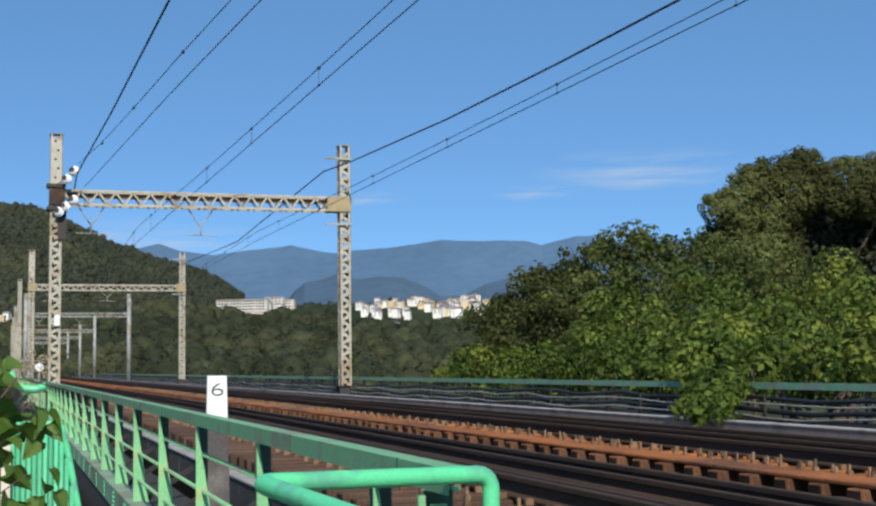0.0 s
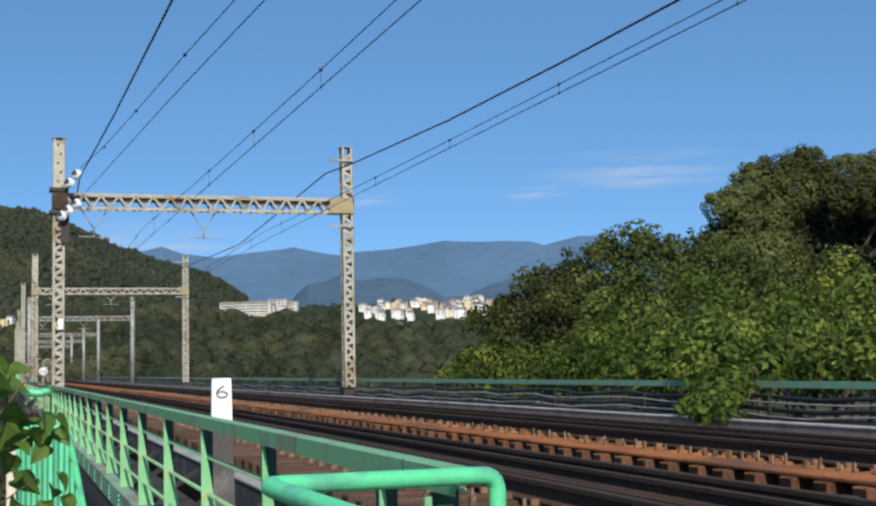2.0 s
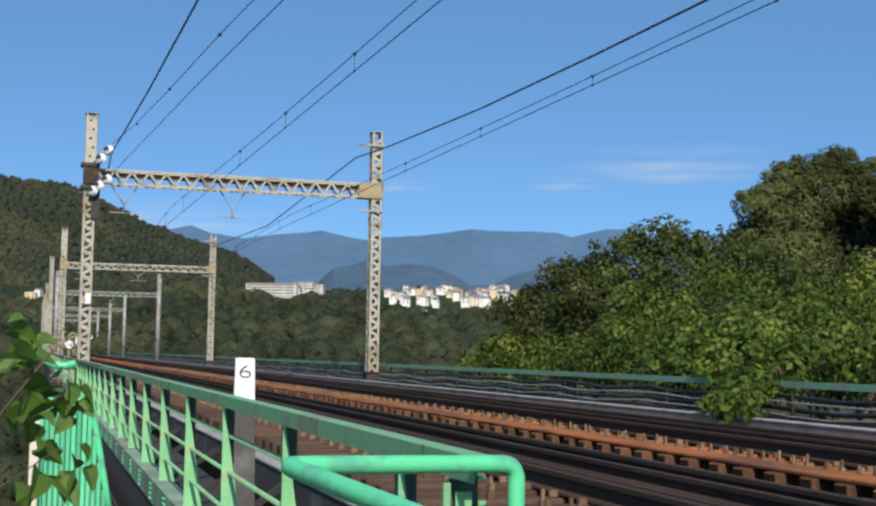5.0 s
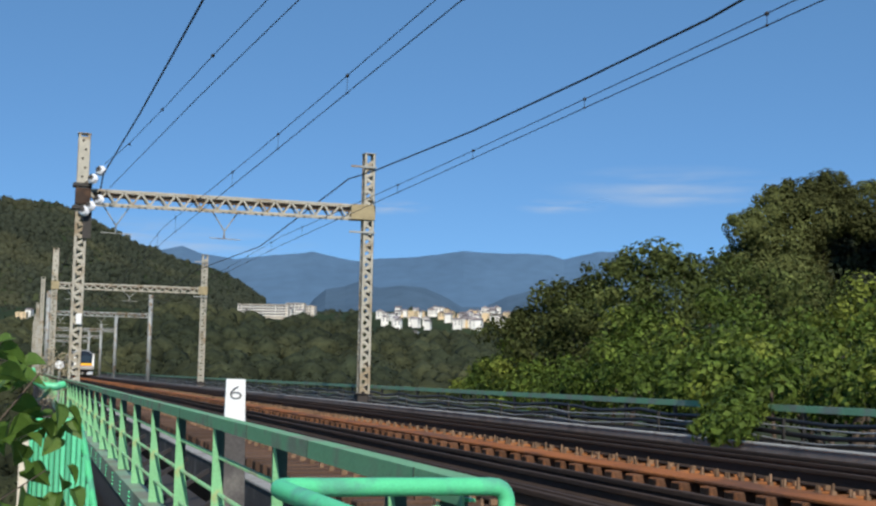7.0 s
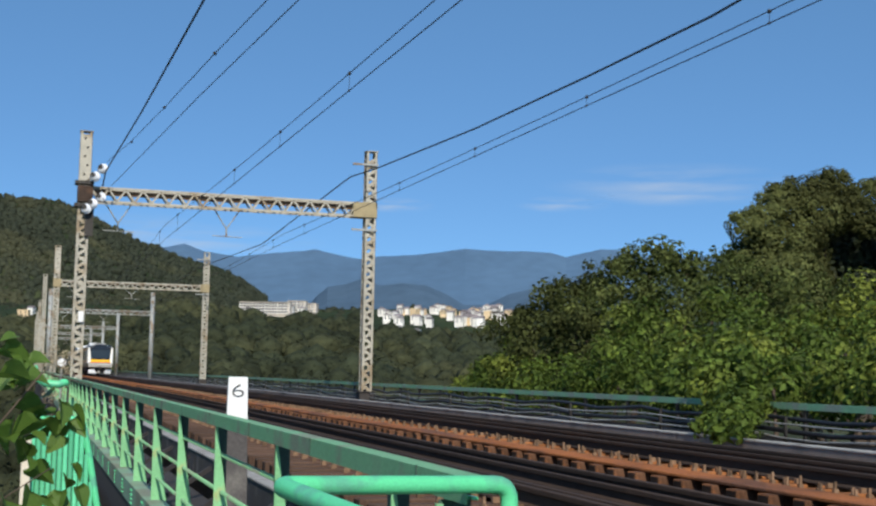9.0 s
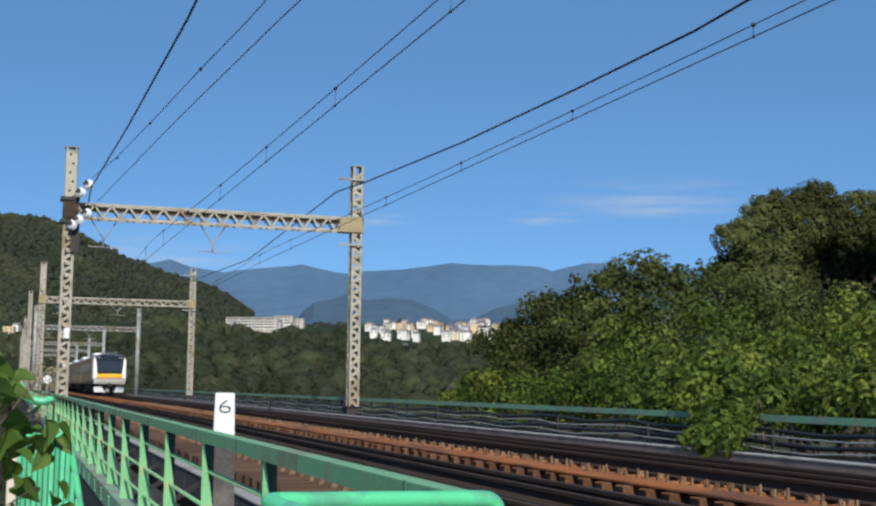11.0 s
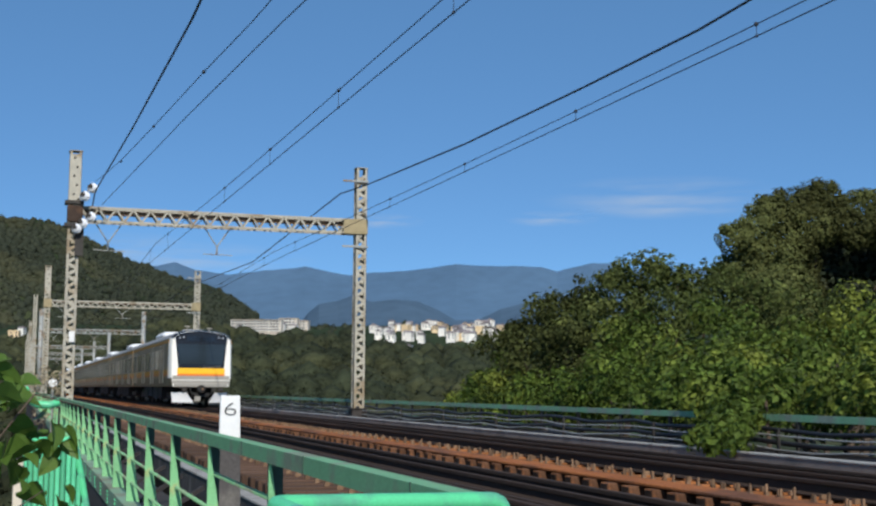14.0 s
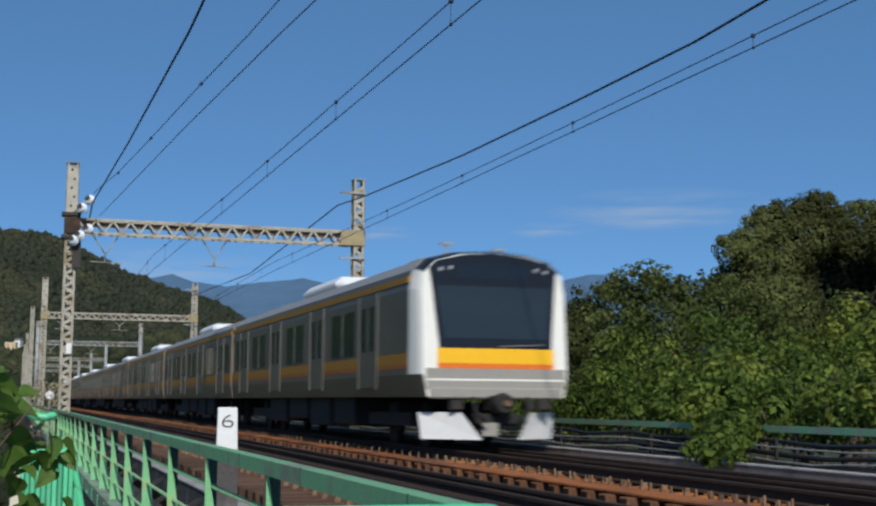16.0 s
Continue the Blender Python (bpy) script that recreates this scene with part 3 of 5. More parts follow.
def build_cables():
    rnd = random.Random(8)
    for x, z, mat, r in ((X_FENCE - 0.18, 0.30, CABLE, 0.035), (X_FENCE - 0.4, 0.22, PALE_CABLE, 0.014), (X_FENCE - 0.2, 0.12, CABLE, 0.04), (X_FENCE - 0.4, 0.06, PALE_CABLE, 0.014), (X_FENCE - 0.2, -0.05, CABLE, 0.05), (X_FENCE - 0.25, -0.16, CABLE, 0.05), (X_FENCE - 0.4, -0.08, PALE_CABLE, 0.011)):
        bm = bmesh.new()
        pts = []
        y = Y0
        while y <= 200:
            pts.append((x + rnd.uniform(-0.02, 0.02), y, z + rnd.uniform(-0.012, 0.012)))
            for u in (0.25, 0.5, 0.75):
                pts.append((x, y + 4 * u, z - 0.05 * 4 * u * (1 - u) + rnd.uniform(-0.028, 0.028)))
            y += 4.0
        tube(bm, pts, r, 6)
        ob = part("cable", bm, mat, smooth=True)
        tagged(ob, "sagging signal cable strung along the fence", "cable", "fence cables")
    me = None
    for k in range(30):
        bm = bmesh.new()
        box(bm, X_FENCE - 0.34, X_FENCE - 0.02, -0.02, 0.02, -0.32, -0.28)
        box(bm, X_FENCE - 0.36, X_FENCE - 0.32, -0.02, 0.02, -0.32, 0.3)
        if me is None:
            ob = tagged(part("cable_bracket", bm, DARK_FITTING), "dark steel bracket holding the fence cables", "bracket", "cable brackets")
            me = ob.data
        else:
            bm.free()
            ob = tagged(new("cable_bracket", me), "dark steel bracket holding the fence cables", "bracket", "cable brackets")
        ob.location.y = 5.0 + 4.0 * k


# ---------------------------------------------------------------- gantries and wires
Z_TOP, Z_BEAM = 8.06, 6.12


def lattice_mast(parent, x, y, z0, z1, w=0.36, mat=MAST_STEEL):
    t = 0.075
    for sx in (-1, 1):
        for sy in (-1, 1):
            bm = bmesh.new()
            cx, cy = x + sx * w / 2, y + sy * w / 2
            box(bm, min(cx, cx - sx * t), max(cx, cx - sx * t), min(cy, cy - sy * 0.01), max(cy, cy - sy * 0.01), z0, z1)
            box(bm, min(cx, cx - sx * 0.01), max(cx, cx - sx * 0.01), min(cy, cy - sy * t), max(cy, cy - sy * t), z0, z1)
            part("mast_angle", bm, mat, parent)
    bm = bmesh.new()
    z, k = z0, 0
    while z < z1 - 0.3:
        a, b = (-1, 1) if k % 2 else (1, -1)
        h = w / 2 - 0.03
        for sy in (-1, 1):
            p, q = (a, b) if sy < 0 else (b, a)
            strut(bm, (x + p * h, y + sy * (w / 2 - 0.02), z), (x + q * h, y + sy * (w / 2 - 0.02), z + 0.19), 0.085, 0.008)
            strut(bm, (x + sy * (w / 2 - 0.02), y + p * h, z), (x + sy * (w / 2 - 0.02), y + q * h, z + 0.19), 0.008, 0.085)
        z += 0.19
        k += 1
    tagged(part("mast_lacing", bm, mat, parent), kind="stuff")
    bm = bmesh.new()
    box(bm, x - w / 2 - 0.02, x + w / 2 + 0.02, y - w / 2 - 0.02, y + w / 2 + 0.02, z1, z1 + 0.02)
    part("mast_cap", bm, mat, parent)


def lattice_beam(parent, xa, xb, y, z, mat=MAST_STEEL, h=0.42, d=0.4, pitch=0.26):
    for sy in (-1, 1):
        for sz in (-1, 1):
            bm = bmesh.new()
            box(bm, xa, xb, y + sy * d / 2 - 0.03, y + sy * d / 2 + 0.03, z + sz * h / 2 - 0.032, z + sz * h / 2 + 0.032)
            part("beam_chord", bm, mat, parent)
    bm = bmesh.new()
    n = round((xb - xa) / pitch)
    s = (xb - xa) / n
    for k in range(n):
        a, b = (-1, 1) if k % 2 else (1, -1)
        for sy in (-1, 1):
            strut(bm, (xa + k * s, y + sy * d / 2, z + a * (h / 2 - 0.03)), (xa + (k + 1) * s, y + sy * d / 2, z + b * (h / 2 - 0.03)), 0.055, 0.01)
    tagged(part("beam_lacing", bm, mat, parent), kind="stuff")
    # added dark strip in place of the shade inside the beam
    bm = bmesh.new()
    box(bm, xa + 0.1, xb - 0.1, y - 0.05, y + 0.05, z + 0.01, z + h / 2 - 0.05)
    part("cable_duct", bm, BOLT_STEEL, parent, "rust-brown strip added inside the lattice beam for its shaded far face")


def insulator_mesh():
    """A white spool insulator: ribbed bells round a dark cap and pin, along local z."""
    bm = bmesh.new()
    for z, r1, r2 in ((-0.07, 0.15, 0.08), (0.0, 0.16, 0.08), (0.07, 0.13, 0.07)):
        bmesh.ops.create_cone(bm, cap_ends=True, segments=16, radius1=r1, radius2=r2, depth=0.05, matrix=Matrix.Translation((0, 0, z)))
    white = len(bm.faces)
    bmesh.ops.create_cone(bm, cap_ends=True, segments=12, radius1=0.075, radius2=0.062, depth=0.26)
    bm.faces.ensure_lookup_table()
    for f in bm.faces[white:]:
        f.material_index = 1
    me = bpy.data.meshes.new("insulator")
    bm.to_mesh(me)
    bm.free()
    me.materials.append(PORCELAIN)
    me.materials.append(DARK_FITTING)
    return me


def build_gantries():
    for i, (y, xa, xb, tall) in enumerate(GANTRIES):
        lab = "cream lattice steel catenary gantry spanning both tracks" if tall else "grey steel catenary gantry spanning both tracks"
        g = thing("catenary_gantry", lab, "gantry", "catenary gantries")
        zt = Z_TOP if tall else Z_BEAM + 1.3
        beam = Z_BEAM - (0.0 if i == 0 else 0.28 if tall else 0.52)
        if tall:
            for x in (xa, xb):
                lattice_mast(g, x, y, 0.24, zt)
                bm = bmesh.new()
                box(bm, x - 0.24, x + 0.24, y - 0.24, y + 0.24, DECK, 0.21)
                box(bm, x - 0.3, x + 0.3, y - 0.3, y + 0.3, 0.21, 0.24)
                bevelled(bm, 0.01)
                part("pedestal", bm, DARK_STEEL, g)
        else:
            for x in (xa, xb):
                bm = bmesh.new()
                tube(bm, [(x, y, DECK), (x, y, zt)], 0.19, 14)
                part("mast_tube", bm, MAST_GREY, g, smooth=True)
            lattice_mast(g, xa - 0.5, y + 1.0, DECK, Z_TOP + 0.6, 0.34)
        mat = MAST_STEEL if tall else MAST_GREY
        if tall:
            bm = bmesh.new()
            box(bm, xa - 0.15, xa + 0.15, y - 0.19, y - 0.184, Z_BEAM + 0.3, Z_TOP - 0.1)
            part("mast_panel", bm, MAST_STEEL, g)
            for k in range(5):
                bm = bmesh.new()
                box(bm, -0.032, 0.032, -0.006, 0.0, -0.036, 0.036)
                ob = part("panel_opening", bm, DARK_FITTING, g)
                ob.matrix_basis = pose(xa + (0.05 if k % 2 else -0.03), y - 0.192, Z_BEAM + 0.6 + 0.28 * k, 0, 45, 0)
        lattice_beam(g, xa + 0.2, xb - 0.2, y, beam, mat, 0.42 if i == 0 else 0.32)
        # gusset boxes at the masts
        for x, sg in ((xa, 1), (xb, -1)) if tall else ():
            bm = bmesh.new()
            r = (0.6 if i == 0 else 0.35) if sg < 0 else 0.26
            box(bm, min(x - sg * 0.2, x + sg * r), max(x - sg * 0.2, x + sg * r), y - 0.235, y + 0.235, beam - 0.25, beam + 0.25)
            bevelled(bm, 0.01)
            part("gusset", bm, GUSSET if sg < 0 or i else RAIL_STEEL, g)
        # drop brackets that carry the wires
        for x in (xa + 1.05, xa + 4.4):
            bm = bmesh.new()
            zb, zc = beam - 0.2, Z_BEAM - 0.84 - (0.0 if tall else 0.3)
            tube(bm, [(x - 0.42, y, zb), (x, y, zc)], 0.022, 6)
            tube(bm, [(x + 0.42, y, zb), (x, y, zc)], 0.022, 6)
            tube(bm, [(x, y, zc + 0.07), (x, y, zc - 0.23)], 0.028, 6)
            tube(bm, [(x - 0.45, y, zc - 0.23), (x + 0.5, y, zc - 0.25)], 0.015, 6)
            part("drop_bracket", bm, MAST_GREY, g)
        if tall:
            for z in (Z_TOP - 0.45, Z_TOP - 2.6):
                bm = bmesh.new()
                box(bm, xb - 0.65, xb + 0.2, y - 0.26, y - 0.2, z - 0.03, z + 0.03)
                part("cross_arm", bm, MAST_GREY, g)
        if i == 0:
            bm = bmesh.new()
            box(bm, xa + 0.05, xa + 0.3, y - 0.3, y - 0.2, Z_BEAM - 1.3, Z_BEAM - 0.4)
            part("junction_box", bm, DARK_FITTING, g)
            for z in (Z_BEAM + 0.35, Z_BEAM - 0.35):
                bm = bmesh.new()
                box(bm, xa - 0.28, xa + 0.28, y - 0.28, y + 0.28, z - 0.05, z + 0.05)
                part("clamp", bm, DARK_FITTING, g)
        if i == 0:
            me = insulator_mesh()
            for x, z in ((1.93, 6.9), (1.71, 6.64), (1.91, 6.01), (1.67, 5.8), (1.5, 5.64)):
                shared("insulator", me, g, pose(x, y - 0.5, z, 78, 0, -22))
            bm = bmesh.new()
            tube(bm, [(xa, y - 0.2, 6.45), (1.95, y - 0.5, 6.93)], 0.02, 6)
            tube(bm, [(xa - 0.1, y - 0.2, 5.6), (2.0, y - 0.5, 6.12)], 0.02, 6)
            part("insulator_rod", bm, DARK_FITTING, g)
            bm = bmesh.new()
            box(bm, xa - 0.02, xa + 0.14, y - 0.3, y - 0.24, 2.2, 2.52)
            part("number_plate", bm, WHITE_PAINT, g)


def wire(name, pts, r, label, mat=WIRE):
    out = []
    for a, b in zip(pts, pts[1:]):
        a, b = Vector(a), Vector(b)
        for k in range(13):
            p = a.lerp(b, k / 12)
            if not out or (p - out[-1]).length > 1e-4:
                out.append(p)
    bm = bmesh.new()
    tube(bm, out, r, 6)
    ob = part(name, bm, mat, smooth=True)
    return tagged(ob, label, "wire", "overhead wires")


def build_wires():
    span = [-62.0, -13.5] + [g[0] for g in GANTRIES] + [320.0]
    # zigzag of each contact wire: x at y = 0 and its drift per metre; height; messenger's least gap and its curvature
    for x0, drift, zc, gap, curve in ((4.44, -0.0124, 4.84, 0.25, 0.0004), (8.1, -0.0107, 4.92, 0.135, 0.00028)):
        across = lambda y: x0 + drift * y if y < 41.5 else x0 + drift * 41.5 + 0.35 * (y - 41.5) / 60 * (1 if y < 82 else 0.6)
        low = lambda y, a, b: zc + gap + curve * (y - (a + b) / 2 - 3.0) ** 2
        wire("contact_wire", [(across(y), y, zc) for y in span], 0.0075, "dark overhead contact wire above the track")
        top = []
        for a, b in zip(span, span[1:]):
            top += [(across(a + (b - a) * k / 10), a + (b - a) * k / 10, low(a + (b - a) * k / 10, a, b)) for k in range(10)]
        wire("messenger_wire", top, 0.007, "dark messenger wire sagging towards the contact wire")
        bm = bmesh.new()
        y = 2.9
        while y < 120:
            a = max(q for q in span if q <= y)
            b = min(q for q in span if q > y)
            z, xc = low(y, a, b), across(y)
            tube(bm, [(xc, y, zc), (xc, y, z)], 0.004, 5)
            for q, r in ((z, 0.032), (zc, 0.022)):
                bmesh.ops.create_icosphere(bm, subdivisions=1, radius=r, matrix=Matrix.Translation((xc, y, q)))
            y += 5.05
        tagged(part("wire_dropper", bm, WIRE), "thin droppers between messenger and contact wire", "wire", "", "stuff")
    feed = "thick dark feeder wire strung between the masts"
    wire("feeder_wire", [(2.6, -13.5, 7.3), (2.4, 20.6, 6.64), (2.35, 31.65, 6.95), (2.03, 41.0, 6.8), (1.96, 41.4, 6.25), (1.75, 81.8, 6.6)], 0.021, feed)
    wire("feeder_wire", [(9.9, -13.5, 7.4), (10.2, 18.4, 6.62), (10.3, 23.4, 6.74), (10.4, 30.6, 6.95), (10.42, 40.25, 7.36), (9.75, 41.2, 7.16), (10.1, 60.0, 6.65), (9.9, 81.0, 7.1), (9.9, 116.0, 6.9)], 0.021, feed)
    wire("anchor_wire", [(5.2, -6.0, 5.9), (3.4, 18.2, 6.05), (2.9, 25.1, 6.03), (2.23, 41.0, 6.38)], 0.009, "dark anchored wire running to the mast")
    wire("anchor_wire", [(5.0, -6.0, 6.9), (3.3, 20.3, 6.6), (3.0, 23.6, 6.55), (2.7, 29.8, 6.71), (2.4, 36.0, 6.92), (2.05, 41.0, 7.1)], 0.009, "dark anchored wire running to the mast")
    bm = bmesh.new()
    for x, y, z in ((3.0, 23.6, 6.55), (2.7, 29.8, 6.71), (2.43, 36.0, 6.92)):
        bmesh.ops.create_icosphere(bm, subdivisions=1, radius=0.04, matrix=Matrix.Translation((x, y, z)))
    tagged(part("wire_clamp", bm, WIRE), "small clamps on the anchored wire", "wire", "", "stuff")


# ---------------------------------------------------------------- distance post
def build_km_post():
    p = thing("distance_post", "white painted concrete distance post with a black numeral", "marker post", at=pose(*KM))
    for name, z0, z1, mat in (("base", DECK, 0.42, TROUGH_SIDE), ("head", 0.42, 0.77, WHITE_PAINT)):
        bm = bmesh.new()
        vs = []
        for z in (z0, z1):
            u = (z - DECK) / (0.77 - DECK)
            w, d = 0.105 - 0.03 * u, 0.10 - 0.05 * u
            vs.append([bm.verts.new(q) for q in ((-w, -d, z), (w, -d, z), (w, d, z), (-w, d, z))])
        for k in range(4):
            bm.faces.new((vs[0][k], vs[0][(k + 1) % 4], vs[1][(k + 1) % 4], vs[1][k]))
        bm.faces.new(vs[1])
        bm.faces.new(vs[0][::-1])
        bevelled(bm, 0.004)
        part(name, bm, mat, p)
    cu = bpy.data.curves.new("numeral", "FONT")
    cu.body, cu.size, cu.extrude, cu.align_x, cu.offset = "6", 0.15, 0.001, "CENTER", -0.0035
    ob = new("numeral", cu)
    cu.materials.append(BLACK_PAINT)
    ob.parent = p
    ob.matrix_basis = pose(0, -0.0645, 0.615, 88, 0, 0) @ Matrix.Diagonal((1.6, 1, 1, 1))


def build_cream_post():
    bm = bmesh.new()
    box(bm, -0.03, 0.03, -0.03, 0.03, -3.2, 0.36)
    bevelled(bm, 0.008)
    ob = part("marker_post", bm, CREAM_PAINT)
    ob.location = (0.02, 8.92, 0)
    tagged(ob, "slim cream painted post beside the girder", "post")


KM = (1.6, 10.45, 0.0, 0, 0, -6)


# ---------------------------------------------------------------- train (local: front at y = 0, cars stretch towards +y, centre x = 0)
def car_section():
    """Half outline of the body from floor to roof."""
    return [(1.40, 0.95), (1.475, 1.35), (1.475, 2.9), (1.42, 3.25), (1.2, 3.47), (0.7, 3.60), (0.0, 3.64)]


def build_train():
    train = thing("commuter_train", "stainless steel commuter train with yellow and orange bands", "train")
    half = car_section()
    prof = half + [(-x, z) for x, z in half[-2::-1]]
    # body shell
    bm = bmesh.new()
    extrude_profile(bm, prof, 0.25, 19.75, 1)
    bm.normal_update()
    for f in bm.faces:
        if abs(f.normal.y) < 0.5 and f.calc_center_median().z > 3.3:
            f.material_index = 1
    body_me = bpy.data.meshes.new("car_body")
    bm.to_mesh(body_me)
    bm.free()
    body_me.materials.append(STAINLESS)
    body_me.materials.append(ROOF_GREY)

    def shape(name, mats, build, bev=0.0):
        b = bmesh.new()
        build(b)
        if bev:
            bevelled(b, bev)
        me = bpy.data.meshes.new(name)
        b.to_mesh(me)
        b.free()
        for m in mats:
            me.materials.append(m)
        return me

    door_me = shape("door", [STAINLESS], lambda b: box(b, -0.02, 0.006, -0.315, 0.315, 1.13, 2.95), 0.006)
    doorglass_me = shape("door_glass", [BLACK_GLASS], lambda b: box(b, 0.0, 0.012, -0.2, 0.2, 1.85, 2.75), 0.004)
    dooredge_me = shape("door_edge", [DOOR_EDGE], lambda b: box(b, 0.0, 0.02, -0.016, 0.016, 1.1, 3.0))
    win_me = shape("window", [BLACK_GLASS], lambda b: box(b, -0.01, 0.012, -1.0, 1.0, 1.8, 2.75), 0.004)
    winbar_me = shape("window_bar", [DOOR_EDGE], lambda b: box(b, 0.0, 0.02, -0.014, 0.014, 1.8, 2.75))
    endwin_me = shape("window", [BLACK_GLASS], lambda b: box(b, -0.01, 0.012, -0.45, 0.45, 1.8, 2.75), 0.004)
    band_me = shape("waist_band", [SIDE_BAND_SHADED, SIDE_STRIPE_SHADED], lambda b: [box(b, -0.005, 0.004, -9.7, 9.7, 1.55, 1.74), box(b, -0.005, 0.004, -9.7, 9.7, 1.46, 1.547, None, 1)])
    top_me = shape("cantrail_band", [SIDE_BAND_SHADED], lambda b: box(b, -0.03, 0.006, -9.7, 9.7, 3.02, 3.14))
    ac_me = shape("air_conditioner", [ROOF_WHITE], lambda b: box(b, -0.95, 0.95, -1.9, 1.9, 3.5, 3.86), 0.15)
    vent_me = shape("roof_vent", [ROOF_GREY], lambda b: box(b, -0.5, 0.5, -0.5, 0.5, 3.55, 3.78), 0.06)
    gear_me = shape("underfloor_gear", [UNDER_BLACK], lambda b: [box(b, -1.25, 1.25, y0, y1, z0, 0.95) for y0, y1, z0 in ((-4.8, -3.0, 0.35), (-2.6, -0.6, 0.3), (-0.2, 1.9, 0.42), (2.3, 4.6, 0.33))], 0.03)

    def bogie(b):
        for y in (-1.05, 1.05):
            for s in (-1, 1):
                bmesh.ops.create_cone(b, cap_ends=True, segments=20, radius1=0.43, radius2=0.43, depth=0.12, matrix=pose(s * 0.57, y, 0.43, 0, 90, 0))
        for s in (-1, 1):
            box(b, s * 0.95 - 0.1, s * 0.95 + 0.1, -1.5, 1.5, 0.4, 0.65)
        box(b, -0.95, 0.95, -0.25, 0.25, 0.45, 0.85)

    bogie_me = shape("bogie", [UNDER_BLACK], bogie)
    hood_me = shape("gangway", [UNDER_BLACK], lambda b: box(b, -0.6, 0.6, -0.28, 0.28, 1.1, 3.2), 0.02)

    for c in range(10):
        base = 20.0 * c
        body = shared("car_body", body_me, train, pose(0, base, 0), "ribbed stainless steel car body with a shade-darkened waist band")
        if c == 0:
            # the shell is shorter where the cab stands
            bm = bmesh.new()
            extrude_profile(bm, prof, 0.55, 19.75, 1)
            bm.normal_update()
            for f in bm.faces:
                if abs(f.normal.y) < 0.5 and f.calc_center_median().z > 3.3:
                    f.material_index = 1
            me = bpy.data.meshes.new("lead_car_body")
            bm.to_mesh(me)
            bm.free()
            me.materials.append(STAINLESS)
            me.materials.append(ROOF_GREY)
            body.data = me
        for s, turn in ((-1, 180), (1, 0)):
            x = s * 1.475
            for y in (2.55, 7.5, 12.45, 17.4):
                if c == 0:
                    y = y + 0.35 if y > 3 else 3.3
                m = pose(x, y, 0, 0, 0, turn)
                for q in (-1, 1):
                    shared("door", door_me, body, m @ pose(0, q * 0.325, 0))
                    shared("door_glass", doorglass_me, body, m @ pose(0, q * 0.325, 0))
                    shared("door_edge", dooredge_me, body, m @ pose(0, q * 0.69, 0))
            for y in (5.0, 9.97, 14.93):
                m = pose(x, y + (0.35 if c == 0 else 0), 0, 0, 0, turn)
                shared("window", win_me, body, m)
                shared("window_bar", winbar_me, body, m)
            shared("window", endwin_me, body, pose(x, 18.8, 0, 0, 0, turn))
            if c:
                shared("window", endwin_me, body, pose(x, 1.15, 0, 0, 0, turn))
            m = pose(x, 10 if c else 10.25, 0, 0, 0, turn)
            shared("waist_band", band_me, body, m)
            shared("cantrail_band", top_me, body, m)
        shared("air_conditioner", ac_me, body, pose(0, 10, 0))
        for y in (3.5, 16.5):
            shared("roof_vent", vent_me, body, pose(0, y, 0))
        shared("underfloor_gear", gear_me, body, pose(0, 10, 0))
        for y in (3.2, 16.8):
            shared("bogie", bogie_me, body, pose(0, y, 0))
        if c < 9:
            shared("gangway", hood_me, body, pose(0, 20, 0))
    build_cab(train)
    train.matrix_world = pose(XR, 260, 0)
    train.scale = (0.97, 1.0, 0.96)
    return train


